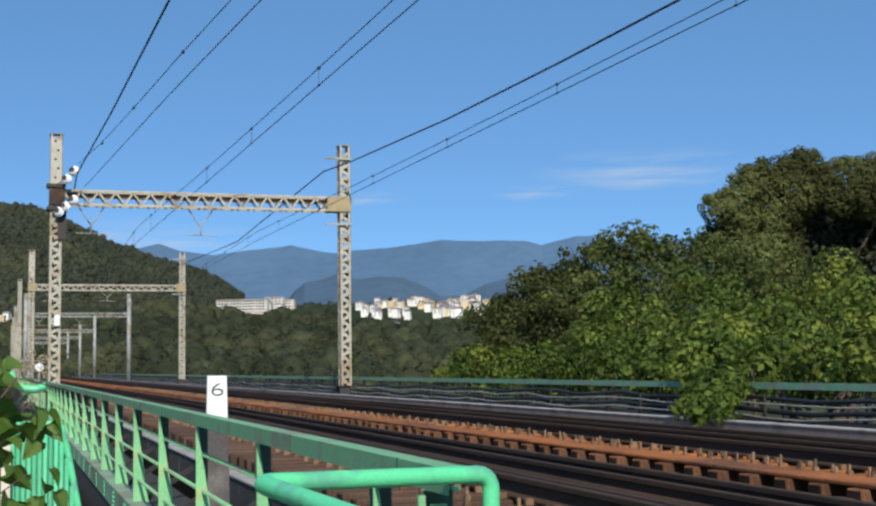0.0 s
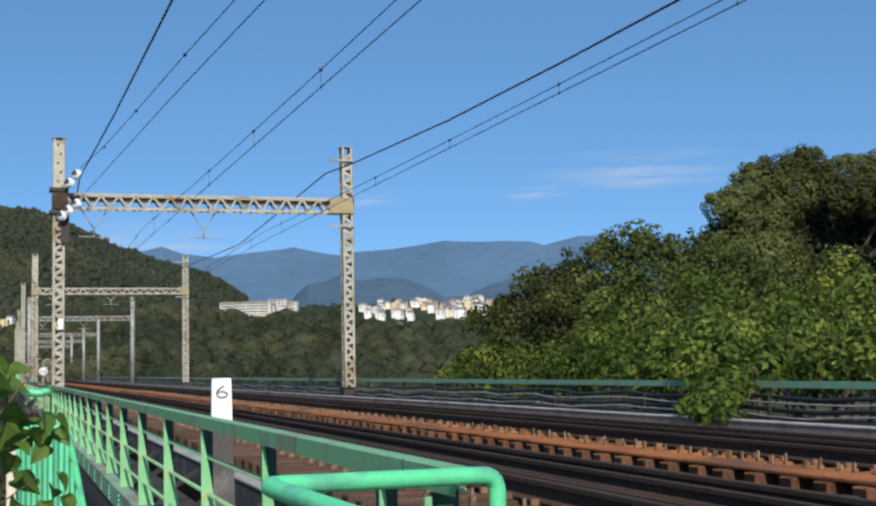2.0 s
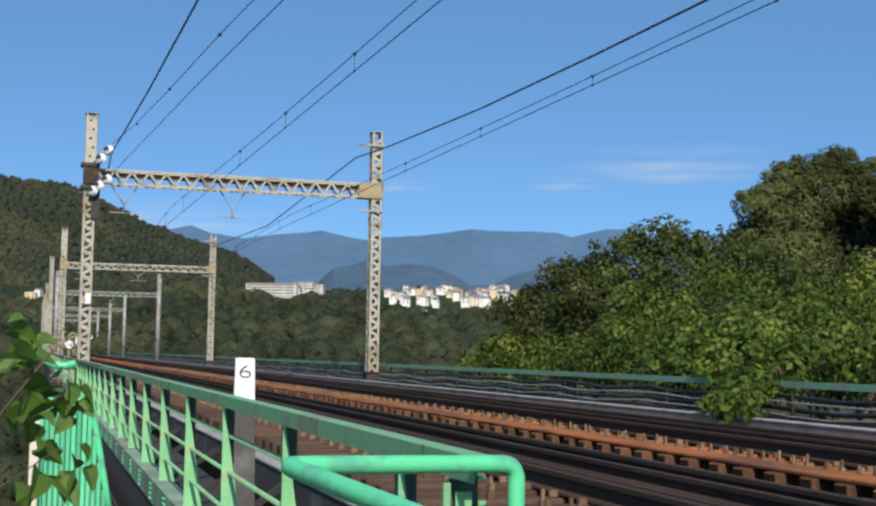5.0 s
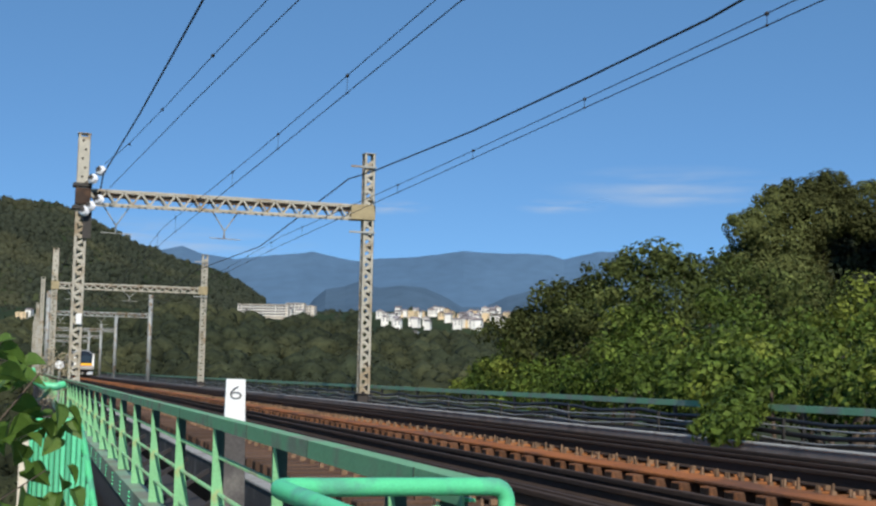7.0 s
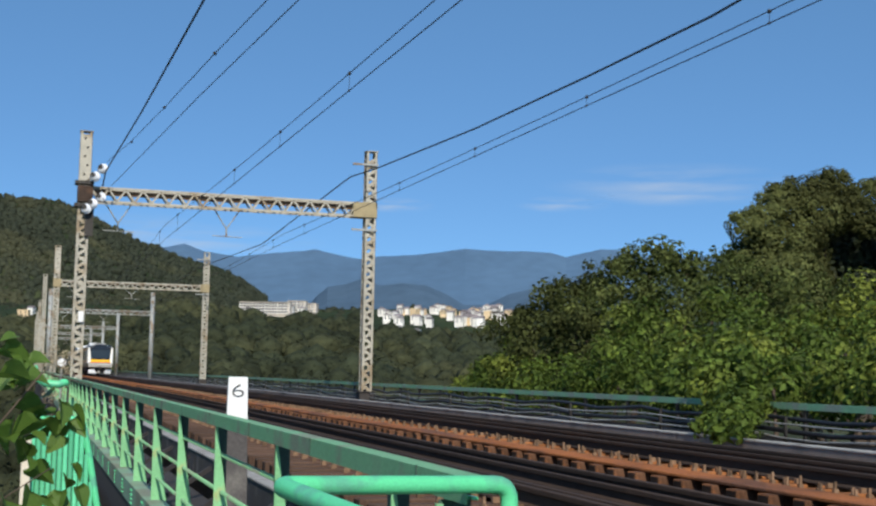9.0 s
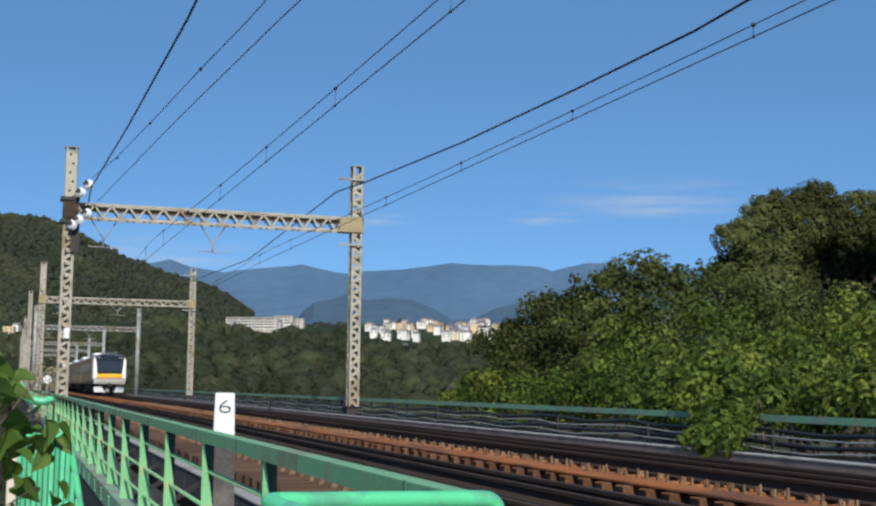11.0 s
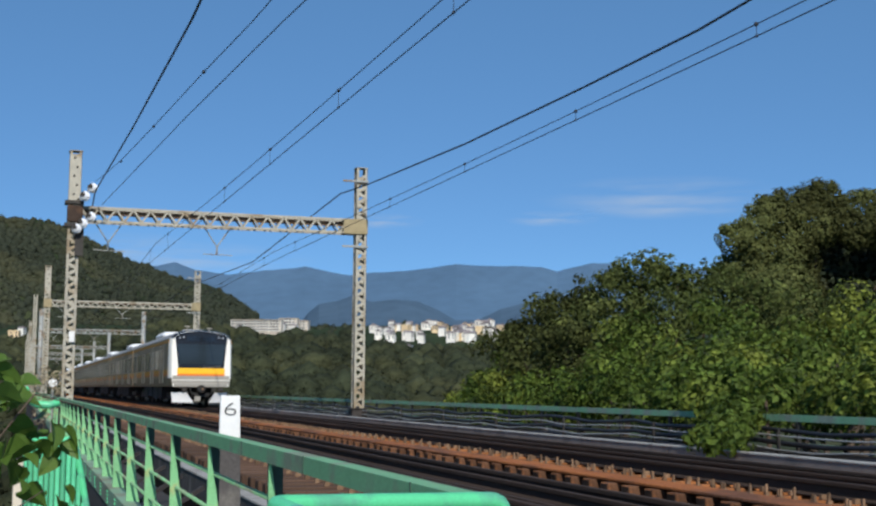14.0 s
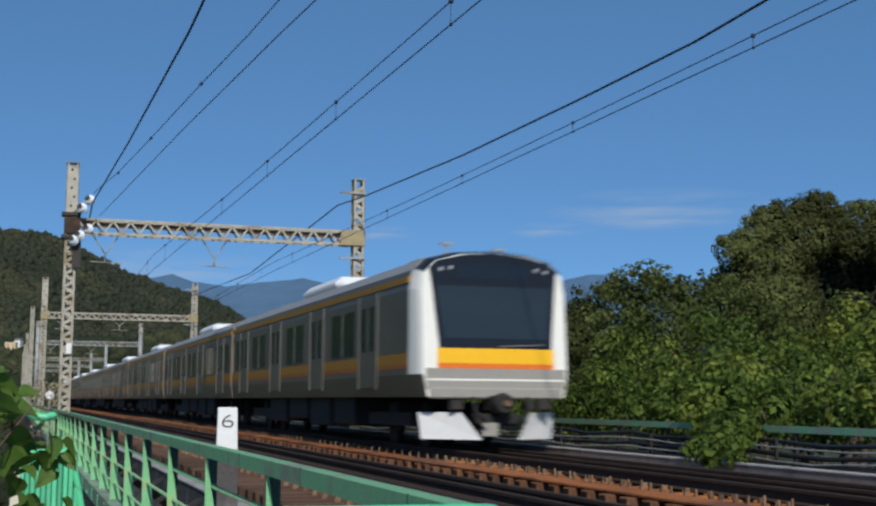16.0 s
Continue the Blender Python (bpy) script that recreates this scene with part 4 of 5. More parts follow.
def build_cab(train):
    """The front end: white surround, black glazed panel, bands, bumper, skirt, coupler, lamps."""
    half = car_section()
    prof = half + [(-x, z) for x, z in half[-2::-1]]
    # rounded white shell between the body and the front plane
    bm = bmesh.new()
    rings = []
    for y, sx, dz in ((0.56, 1.0, 0.0), (0.42, 0.995, 0.0), (0.24, 0.978, -0.008), (0.1, 0.955, -0.03), (0.0, 0.92, -0.07)):
        rings.append([bm.verts.new((x * sx, y + 0.10 * max(0, z - 1.6), z + (dz if z > 2 else 0))) for x, z in prof])
    n = len(prof)
    for a, b in zip(rings, rings[1:]):
        for k in range(n - 1):
            bm.faces.new((a[k], b[k], b[k + 1], a[k + 1]))
    bm.faces.new(rings[-1])
    bmesh.ops.recalc_face_normals(bm, faces=bm.faces[:])
    for f in bm.faces:
        if f.calc_center_median().z > 3.2 and len(f.verts) == 4:
            f.material_index = 1
        elif f.calc_center_median().z < 1.25 and len(f.verts) == 4:
            f.material_index = 2
    cab = part("cab", bm, [FRONT_WHITE, BLACK_FRONT, STAINLESS], train, "white moulded cab front with black windscreen panel")
    lean = lambda z: 0.10 * max(0, z - 1.6)

    def panel(name, pts, t, mat, label=""):
        """A plate on the leaning front: (x, z) outline, t in front of it."""
        b = bmesh.new()
        lo = [b.verts.new((x, lean(z) - 0.002, z)) for x, z in pts]
        hi = [b.verts.new((x, lean(z) - t, z)) for x, z in pts]
        k = len(pts)
        b.faces.new(hi)
        for i in range(k):
            b.faces.new((lo[i], lo[(i + 1) % k], hi[(i + 1) % k], hi[i]))
        bmesh.ops.recalc_face_normals(b, faces=b.faces[:])
        return part(name, b, mat, cab, label)

    panel("windscreen_panel", [(-1.06, 1.82), (1.06, 1.82), (1.17, 2.9), (1.22, 3.26), (1.08, 3.4), (0.6, 3.52), (0, 3.565), (-0.6, 3.52), (-1.08, 3.4), (-1.22, 3.26), (-1.17, 2.9)], 0.012, BLACK_FRONT)
    panel("windscreen", [(-0.98, 2.0), (0.98, 2.0), (1.1, 2.95), (-1.1, 2.95)], 0.018, WINDSCREEN)
    panel("destination_sign", [(-0.7, 3.08), (0.7, 3.08), (0.66, 3.34), (-0.66, 3.34)], 0.02, BLACK_GLASS)
    panel("yellow_band", [(-1.1, 1.55), (1.1, 1.55), (1.1, 1.82), (-1.1, 1.82)], 0.016, BAND_YELLOW)
    panel("orange_band", [(-1.1, 1.46), (1.1, 1.46), (1.1, 1.548), (-1.1, 1.548)], 0.016, BAND_ORANGE)
    panel("lower_panel", [(-1.3, 1.1), (1.3, 1.1), (1.32, 1.458), (-1.32, 1.458)], 0.016, GREY_FRONT)
    b = bmesh.new()
    box(b, -1.25, 1.25, -0.06, 0.2, 0.92, 1.12)
    bevelled(b, 0.03)
    part("bumper", b, GREY_FRONT, cab)
    for s in (-1, 1):
        for x in (0.82, 1.0):
            b = bmesh.new()
            bmesh.ops.create_uvsphere(b, u_segments=12, v_segments=8, radius=0.042, matrix=pose(s * x, lean(3.25) - 0.01, 3.24 + (0.03 if x < 0.9 else 0)))
            part("headlight", b, LAMP_WHITE, cab)
        b = bmesh.new()
        vs = [b.verts.new(p) for p in ((s * 1.3, 0.5, 0.68), (s * 0.66, 0.0, 0.68), (s * 0.34, -0.2, 0.2), (s * 1.25, 0.45, 0.2))]
        wv = [b.verts.new(v.co + Vector((0, 0.03, 0))) for v in vs]
        b.faces.new(vs)
        b.faces.new(wv[::-1])
        for k in range(4):
            b.faces.new((vs[k], vs[(k + 1) % 4], wv[(k + 1) % 4], wv[k]))
        bmesh.ops.recalc_face_normals(b, faces=b.faces[:])
        part("skirt", b, SKIRT_WHITE, cab)
    for x, h in ((-0.55, 0.22), (0.5, 0.14)):
        b = bmesh.new()
        tube(b, [(x, 1.2, 3.55), (x, 1.2, 3.6 + h)], 0.02, 6)
        box(b, x - 0.12, x + 0.12, 1.15, 1.25, 3.6 + h, 3.64 + h)
        part("antenna", b, GREY_FRONT, cab)
    panel("lower_lip", [(-1.28, 1.24), (1.28, 1.24), (1.28, 1.275), (-1.28, 1.275)], 0.022, FRONT_WHITE)
    for s in (-1, 1):
        b = bmesh.new()
        tube(b, [(s * 0.5, -0.2, 0.95), (s * 0.5, -0.3, 0.7), (s * 0.3, -0.32, 0.5)], 0.03, 8)
        part("brake_hose", b, UNDER_BLACK, cab, smooth=True)
    b = bmesh.new()
    tube(b, [(0.9, lean(1.9) - 0.04, 1.9), (0.55, lean(1.88) - 0.045, 1.88), (0.05, lean(1.86) - 0.04, 1.86)], 0.016, 6)
    part("wiper", b, DOOR_EDGE, cab, "pale metal wiper parked along the sill")
    b = bmesh.new()
    box(b, -0.17, 0.17, -0.3, 0.3, 0.7, 0.98)
    bmesh.ops.create_cone(b, cap_ends=True, segments=18, radius1=0.2, radius2=0.17, depth=0.16, matrix=pose(0, -0.36, 0.84, 90, 0, 0))
    bevelled(b, 0.02)
    coupler = part("coupler", b, UNDER_BLACK, cab)
    b = bmesh.new()
    bmesh.ops.create_cone(b, cap_ends=True, segments=14, radius1=0.07, radius2=0.05, depth=0.1, matrix=pose(0.03, -0.46, 0.84, 90, 0, 0))
    part("coupler_cone", b, BOLT_STEEL, coupler)
    b = bmesh.new()
    box(b, -0.42, 0.42, -0.1, 0.2, 0.45, 0.66)
    bevelled(b, 0.04)
    part("coupler_carrier", b, UNDER_BLACK, cab)
    b = bmesh.new()
    box(b, -0.32, -0.02, -0.16, -0.13, 0.26, 0.5)
    bevelled(b, 0.01)
    part("plough_plate", b, GREY_FRONT, cab, "grey steel plate hung between the skirts")
    for x, w in ((-0.75, 0.12), (0.62, 0.1), (0.9, 0.13)):
        b = bmesh.new()
        box(b, x - w, x + w, -0.05, 0.1, 0.72, 0.9)
        bevelled(b, 0.02)
        part("jumper_box", b, DARK_FITTING, cab, "small dark connector box")


def build_round_sign():
    """A small round mirror-like sign on a pole by the walkway."""
    p = thing("round_sign", "small round white sign with a dark rim on a pole", "sign", at=pose(0.87, 35.65, 0))
    bm = bmesh.new()
    tube(bm, [(0, 0.03, -0.95), (0, 0.03, 0.94)], 0.025, 8)
    part("pole", bm, MAST_GREY, p)
    bm = bmesh.new()
    bmesh.ops.create_cone(bm, cap_ends=True, segments=24, radius1=0.15, radius2=0.15, depth=0.02, matrix=pose(0, -0.01, 0.94, 90, 0, 0))
    part("rim", bm, DARK_FITTING, p)
    bm = bmesh.new()
    bmesh.ops.create_cone(bm, cap_ends=True, segments=24, radius1=0.11, radius2=0.11, depth=0.02, matrix=pose(0, -0.022, 0.94, 90, 0, 0))
    part("disc", bm, WHITE_PAINT, p)


# ---------------------------------------------------------------- land
def ridge(profile, dist, az):
    """Height by bearing (degrees) from a list of (bearing, height)."""
    for (a0, h0), (a1, h1) in zip(profile, profile[1:]):
        if a0 <= az <= a1:
            u = (az - a0) / (a1 - a0)
            return h0 + (h1 - h0) * u
    return profile[0][1] if az < profile[0][0] else profile[-1][1]


def land_band(name, profile, d0, d1, d2, mat, label, rough, step=0.25, foot=-14.0, seed=0.0, kind="structure"):
    """A ridge of hills seen along bearings: rises from d0 to its crest at d1 and falls behind at d2."""
    a0, a1 = profile[0][0], profile[-1][0]
    n = int((a1 - a0) / step)
    verts, faces = [], []
    rows = 16
    for i in range(n + 1):
        az = a0 + (a1 - a0) * i / n
        h = ridge(profile, d1, az)
        for j in range(rows + 1):
            u = j / rows
            if u < 0.75:
                v = u / 0.75
                d = d0 + (d1 - d0) * v
                z = foot + (h - foot) * (v ** 0.85)
            else:
                v = (u - 0.75) / 0.25
                d = d1 + (d2 - d1) * v
                z = h + (foot - h) * v
            x, y = d * math.sin(radians(az)), d * math.cos(radians(az))
            if 0 < j < rows:
                z += rough * noise.fractal((x / d1 * 9 + seed, y / d1 * 9, seed), 0.9, 2.1, 6) * (1 if 2 < j else 0.4)
            verts.append((x, y, z))
    m = rows + 1
    for i in range(n):
        for j in range(rows):
            k = i * m + j
            faces.append((k, k + m, k + m + 1, k + 1))
    ob = new(name, mesh_from(name, verts, faces, [mat], smooth=False))
    return tagged(ob, label, name.replace("_", " "), "", kind)


MOUNTAIN_CREST = [(-17.46, 370.7), (-10.46, 375.2), (-0.22, 376.0), (4.29, 388.7), (5.45, 394.7), (6.27, 407.7), (7.09, 384.5), (8.51, 366.6), (9.7, 381.1), (11.87, 402.7), (12.84, 387.7), (13.81, 376.2), (14.78, 383.0), (16.25, 387.5), (17.23, 395.9), (18.46, 414.9), (19.43, 410.1), (20.41, 407.0), (22.12, 400.9), (22.85, 385.1), (23.58, 398.6), (24.31, 415.7), (25.04, 418.0), (26.0, 401.5), (29.57, 393.5), (37.54, 387.8), (49.46, 306.8)]
FAR_HILL_CREST = [(9.46, 66.4), (11.37, 109.3), (11.98, 147.6), (12.46, 166.2), (13.31, 174.7), (13.92, 185.6), (14.77, 174.1), (15.75, 180.3), (16.72, 175.4), (17.69, 156.0), (18.42, 136.6), (19.4, 138.2), (20.38, 159.7), (21.6, 175.4), (23.55, 179.2), (30.7, 171.3), (39.62, 157.6)]
# below bearing -1 the crest is unseen and added, raised to darken train reflections
LEFT_HILL_CREST = [(-60.0, 330.0), (-35.0, 374.0), (-18.0, 369.6), (-10.58, 351.6), (-5.6, 298.1), (-2.43, 276.3), (-0.25, 269.1), (1.09, 265.1), (1.76, 256.5), (2.68, 238.1), (4.29, 209.7), (5.22, 196.0), (6.15, 181.5), (7.8, 167.0), (8.75, 150.3), (9.46, 131.6), (9.94, 112.9), (10.89, 66.2), (12.81, 9.7)]
TOWN_CREST = [(-17.36, 62.2), (-0.19, 67.9), (6.63, 70.6), (8.51, 73.5), (11.86, 71.6), (14.76, 72.1), (20.12, 74.7), (23.53, 78.3), (41.67, 71.5), (51.1, 51.1)]
FOREST_CREST = [(-17.33, 9.8), (-0.17, 10.3), (3.86, 12.1), (5.7, 14.8), (8.51, 13.1), (9.94, 11.6), (12.34, 12.4), (13.78, 11.7), (16.21, 9.2), (20.1, 9.5), (23.5, 10.9), (35.18, 9.5), (51.05, 7.2)]


def build_land():
    n = 48
    verts, faces = [(0, 0, -14)], []
    for j, r in enumerate((30, 120, 400, 1200, 4900)):
        for i in range(n):
            a = 2 * math.pi * i / n
            verts.append((r * math.sin(a), r * math.cos(a), -14))
    for i in range(n):
        faces.append((0, 1 + (i + 1) % n, 1 + i))
        for j in range(4):
            a, b = 1 + j * n, 1 + (j + 1) * n
            faces.append((a + i, a + (i + 1) % n, b + (i + 1) % n, b + i))
    tagged(new("ground", mesh_from("ground", verts, faces, [GROUND])), "wooded valley floor below the bridge", "ground", "", "structure")
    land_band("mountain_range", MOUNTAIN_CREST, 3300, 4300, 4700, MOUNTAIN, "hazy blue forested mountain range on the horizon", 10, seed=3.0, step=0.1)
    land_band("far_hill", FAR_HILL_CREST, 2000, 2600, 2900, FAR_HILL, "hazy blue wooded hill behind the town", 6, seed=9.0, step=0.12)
    land_band("left_hill", LEFT_HILL_CREST, 1650, 2200, 2600, HILL, "dark green steep wooded hill", 9, seed=1.0, step=0.12)
    land_band("town_slope", TOWN_CREST, 900, 1500, 1700, HILL, "wooded slope carrying the town", 3, seed=5.0)
    land_band("forest_slope", FOREST_CREST, 130, 330, 500, FOREST, "dense broadleaf forest on the river bank", 1.5, seed=7.0, step=0.2)
    # the embankment on which the camera stands
    bm = bmesh.new()
    box(bm, -14, 14, -60, 1.7, -14, -0.85)
    tagged(part("abutment", bm, CONCRETE), "grey concrete abutment at the end of the bridge", "abutment", "", "structure")


def slope_height(crest, d0, d1, foot, az, d):
    v = min(1.0, max(0.0, (d - d0) / (d1 - d0)))
    return foot + (ridge(crest, d1, az) - foot) * v ** 0.85


def scatter_cards(rng, centres, radii, per, size, lean=0.2):
    """Leaf masses as small bent cards on the skins of many crowns; returns vertices and faces."""
    n = len(centres) * per
    c, r = np.repeat(centres, per, axis=0), np.repeat(radii, per)[:, None]
    d = rng.normal(size=(n, 3))
    d /= np.linalg.norm(d, axis=1, keepdims=True)
    p = c + d * r * rng.uniform(0.9, 1.12, (n, 1)) * np.array((1, 1, 0.95))
    nr = d + rng.normal(size=(n, 3)) * lean
    nr /= np.linalg.norm(nr, axis=1, keepdims=True)
    t = np.cross(nr, rng.normal(size=(n, 3)))
    t /= np.linalg.norm(t, axis=1, keepdims=True)
    b = np.cross(nr, t)
    s = size * rng.uniform(0.5, 1.4, (n, 1))
    v = np.stack((p - t * s * 0.5, p + b * s * 0.4 + nr * s * 0.1, p + t * s * 0.55, p - b * s * 0.4 + nr * s * 0.1), axis=1).reshape(-1, 3)
    k = np.arange(n)[:, None] * 4
    f = np.concatenate((k + np.array((0, 1, 2)), k + np.array((0, 2, 3))))
    return v, f


def canopy(name, label, crest, d0, d1, a0, a1, count, size, mat, seed, sub=2, tall=(0.5, 1.2), per=0, leaf=1.0, lean=0.3):
    """Lumpy tree crowns standing close together on a slope."""
    rnd = random.Random(seed)
    rng = np.random.default_rng(seed)
    kinds = []
    for k in range(10):
        bm = bmesh.new()
        bmesh.ops.create_icosphere(bm, subdivisions=sub, radius=1.0)
        for v in bm.verts:
            d = v.co.normalized()
            v.co = d * (1 + 0.34 * noise.noise(d * 1.7 + Vector((k * 7.1, 0, 0))) + 0.22 * noise.noise(d * 4.3 + Vector((0, k * 5.3, 0))))
        bm.verts.index_update()
        kinds.append((np.array([v.co[:] for v in bm.verts]), np.array([[v.index for v in f.verts] for f in bm.faces])))
        bm.free()
    vs, fs, base = [], [], 0
    heads, radii = [], []
    for _ in range(count):
        az, d = rnd.uniform(a0, a1), d0 + (d1 - d0) * rnd.random() ** 0.8
        z = slope_height(crest, d0, d1, -14.0, az, d)
        r = size * rnd.uniform(0.55, 1.3)
        x, y = d * math.sin(radians(az)), d * math.cos(radians(az))
        v, f = kinds[rnd.randrange(10)]
        a = rnd.uniform(0, 6.28)
        t = np.array(((math.cos(a), -math.sin(a), 0), (math.sin(a), math.cos(a), 0), (0, 0, rnd.uniform(0.8, 1.15))))
        vs.append(v @ t.T * r + rng.normal(0, 0.035 * r, v.shape) + np.array((x, y, z + r * rnd.uniform(*tall))))
        fs.append(f + base)
        base += len(v)
        heads.append(vs[-1].mean(axis=0))
        radii.append(r)
    if per:
        v, f = scatter_cards(rng, np.array(heads), np.array(radii), per, leaf, lean)
        vs.append(v)
        fs.append(f + base)
    ob = new(name, mesh_from(name, np.concatenate(vs).tolist(), np.concatenate(fs).tolist(), [mat], smooth=True))
    return tagged(ob, label, "trees", "", "stuff")


def build_canopies():
    canopy("riverside_trees", "dark olive broadleaf trees covering the river bank", FOREST_CREST, 130, 330, -6, 30, 3000, 2.5, FOREST, 31, 1, (-0.3, 0.6), 130, 0.42, 0.35)
    canopy("hill_trees", "dark green trees covering the steep hill", LEFT_HILL_CREST, 1650, 2200, -8, 10.5, 7500, 5.6, HILL_LEAF, 32, 1, (-0.3, 0.4), 34, 2.3, 0.5)
    canopy("town_trees", "dark trees between the houses of the town", TOWN_CREST, 1150, 1500, -2, 32, 1500, 5.0, HILL_LEAF, 33, 1, (-0.4, 0.35), 34, 2.2, 0.5)


def build_town():
    rnd = random.Random(41)

    def house(w, l, h, wall, gable):
        m = thing("house", "white two-storey house with a dark roof on the far slope" if wall is HOUSE_WHITE else "cream two-storey house with a dark roof on the far slope", "house", "houses of the town")
        bm = bmesh.new()
        box(bm, -w / 2, w / 2, -l / 2, l / 2, -4, h)
        part("wall", bm, wall, m)
        bm = bmesh.new()
        e = 0.5
        if gable:
            a = [bm.verts.new(q) for q in ((-w / 2 - e, -l / 2 - e, h), (w / 2 + e, -l / 2 - e, h), (0, -l / 2 - e, h + w * 0.28))]
            c = [bm.verts.new(q) for q in ((-w / 2 - e, l / 2 + e, h), (w / 2 + e, l / 2 + e, h), (0, l / 2 + e, h + w * 0.28))]
            bm.faces.new(a)
            bm.faces.new(c[::-1])
            for i in range(3):
                bm.faces.new((a[i], c[i], c[(i + 1) % 3], a[(i + 1) % 3]))
            bmesh.ops.recalc_face_normals(bm, faces=bm.faces[:])
        else:
            box(bm, -w / 2 - 0.2, w / 2 + 0.2, -l / 2 - 0.2, l / 2 + 0.2, h, h + 0.5)
        part("roof", bm, HOUSE_ROOF if gable else wall, m)
        for q in (-0.28, 0.22):
            for z in (h * 0.25, h * 0.68):
                bm = bmesh.new()
                box(bm, w * q, w * q + 1.4, -l / 2 - 0.06, -l / 2 + 0.02, z - 0.6, z + 0.7)
                part("window", bm, WINDOW_DARK, m)
        return m

    kinds = [house(6.5, 6, 4.6, HOUSE_WHITE, True), house(7.5, 6, 5, HOUSE_WHITE, True), house(6, 7, 4.5, HOUSE_CREAM, True), house(8.5, 6.5, 5.5, HOUSE_WHITE, True), house(10, 7, 6, HOUSE_CREAM, False)]
    spots = []
    for k in range(68):
        az = rnd.uniform(14.7, 20.4)
        d = rnd.uniform(1290, 1480)
        if az < 15.6 and rnd.random() < 0.5:
            az += 3.5
        spots.append((az, d))
    spots += [(8.7, 1330), (9.1, 1360), (11.8, 1300), (-0.2, 1300), (0.1, 1350), (11.4, 1390), (10.9, 1420), (15.6, 1200), (16.4, 1190)]
    for k, (az, d) in enumerate(spots):
        z = slope_height(TOWN_CREST, 900, 1500, -14.0, az, d) + 3.5
        m = pose(d * math.sin(radians(az)), d * math.cos(radians(az)), z, 0, 0, rnd.choice((-18, -10, 0, 75, 60)) - az)
        if k < len(kinds):
            kinds[k].matrix_basis = m
        else:
            copy_thing(kinds[rnd.choice((0, 0, 1, 1, 2, 3, 3, 4))], m)

    # apartment blocks
    for az, d, w, floors, name_lab in ((9.78, 1400, 54, 4, "long four-storey apartment block on the far slope"), (11.15, 1440, 20, 4, "short four-storey apartment block on the far slope"), (11.75, 1450, 13, 3, "small pale apartment block on the far slope")):
        z = slope_height(TOWN_CREST, 900, 1500, -14.0, az, d) + 1.5
        b = thing("apartment_block", name_lab, "building", "apartment blocks", at=pose(d * math.sin(radians(az)), d * math.cos(radians(az)), z, 0, 0, -az - 14))
        h = floors * 2.9
        bm = bmesh.new()
        box(bm, -w / 2, w / 2, 0, 10, -8, h)
        part("wall", bm, BLOCK_WALL, b)
        bm = bmesh.new()
        box(bm, -w / 2 - 0.2, w / 2 + 0.2, -1.3, 10.2, h, h + 0.5)
        part("roof", bm, BLOCK_WALL, b)
        x = -w / 2 + 0.6
        wm = None
        while x < w / 2 - 2.6:
            for f in range(floors):
                if wm is None:
                    bm = bmesh.new()
                    box(bm, 0, 2.4, -0.08, 0.03, 0.6, 2.3)
                    wm = part("window", bm, WINDOW_DARK, b).data
                    bpy.data.objects.remove(b.children[-1])
                shared("window", wm, b, pose(x, 0, f * 2.9))
            x += 3.4
        for f in range(floors):
            bm = bmesh.new()
            box(bm, -w / 2, w / 2, -1.2, -0.1, f * 2.9 - 0.1, f * 2.9 + 0.75)
            part("balcony", bm, HOUSE_WHITE, b)
        x = -w / 2
        while x <= w / 2 + 0.1:
            bm = bmesh.new()
            box(bm, x - 0.15, x + 0.15, -1.25, 0, -4, h)
            part("pier", bm, HOUSE_WHITE, b)
            x += w / 4


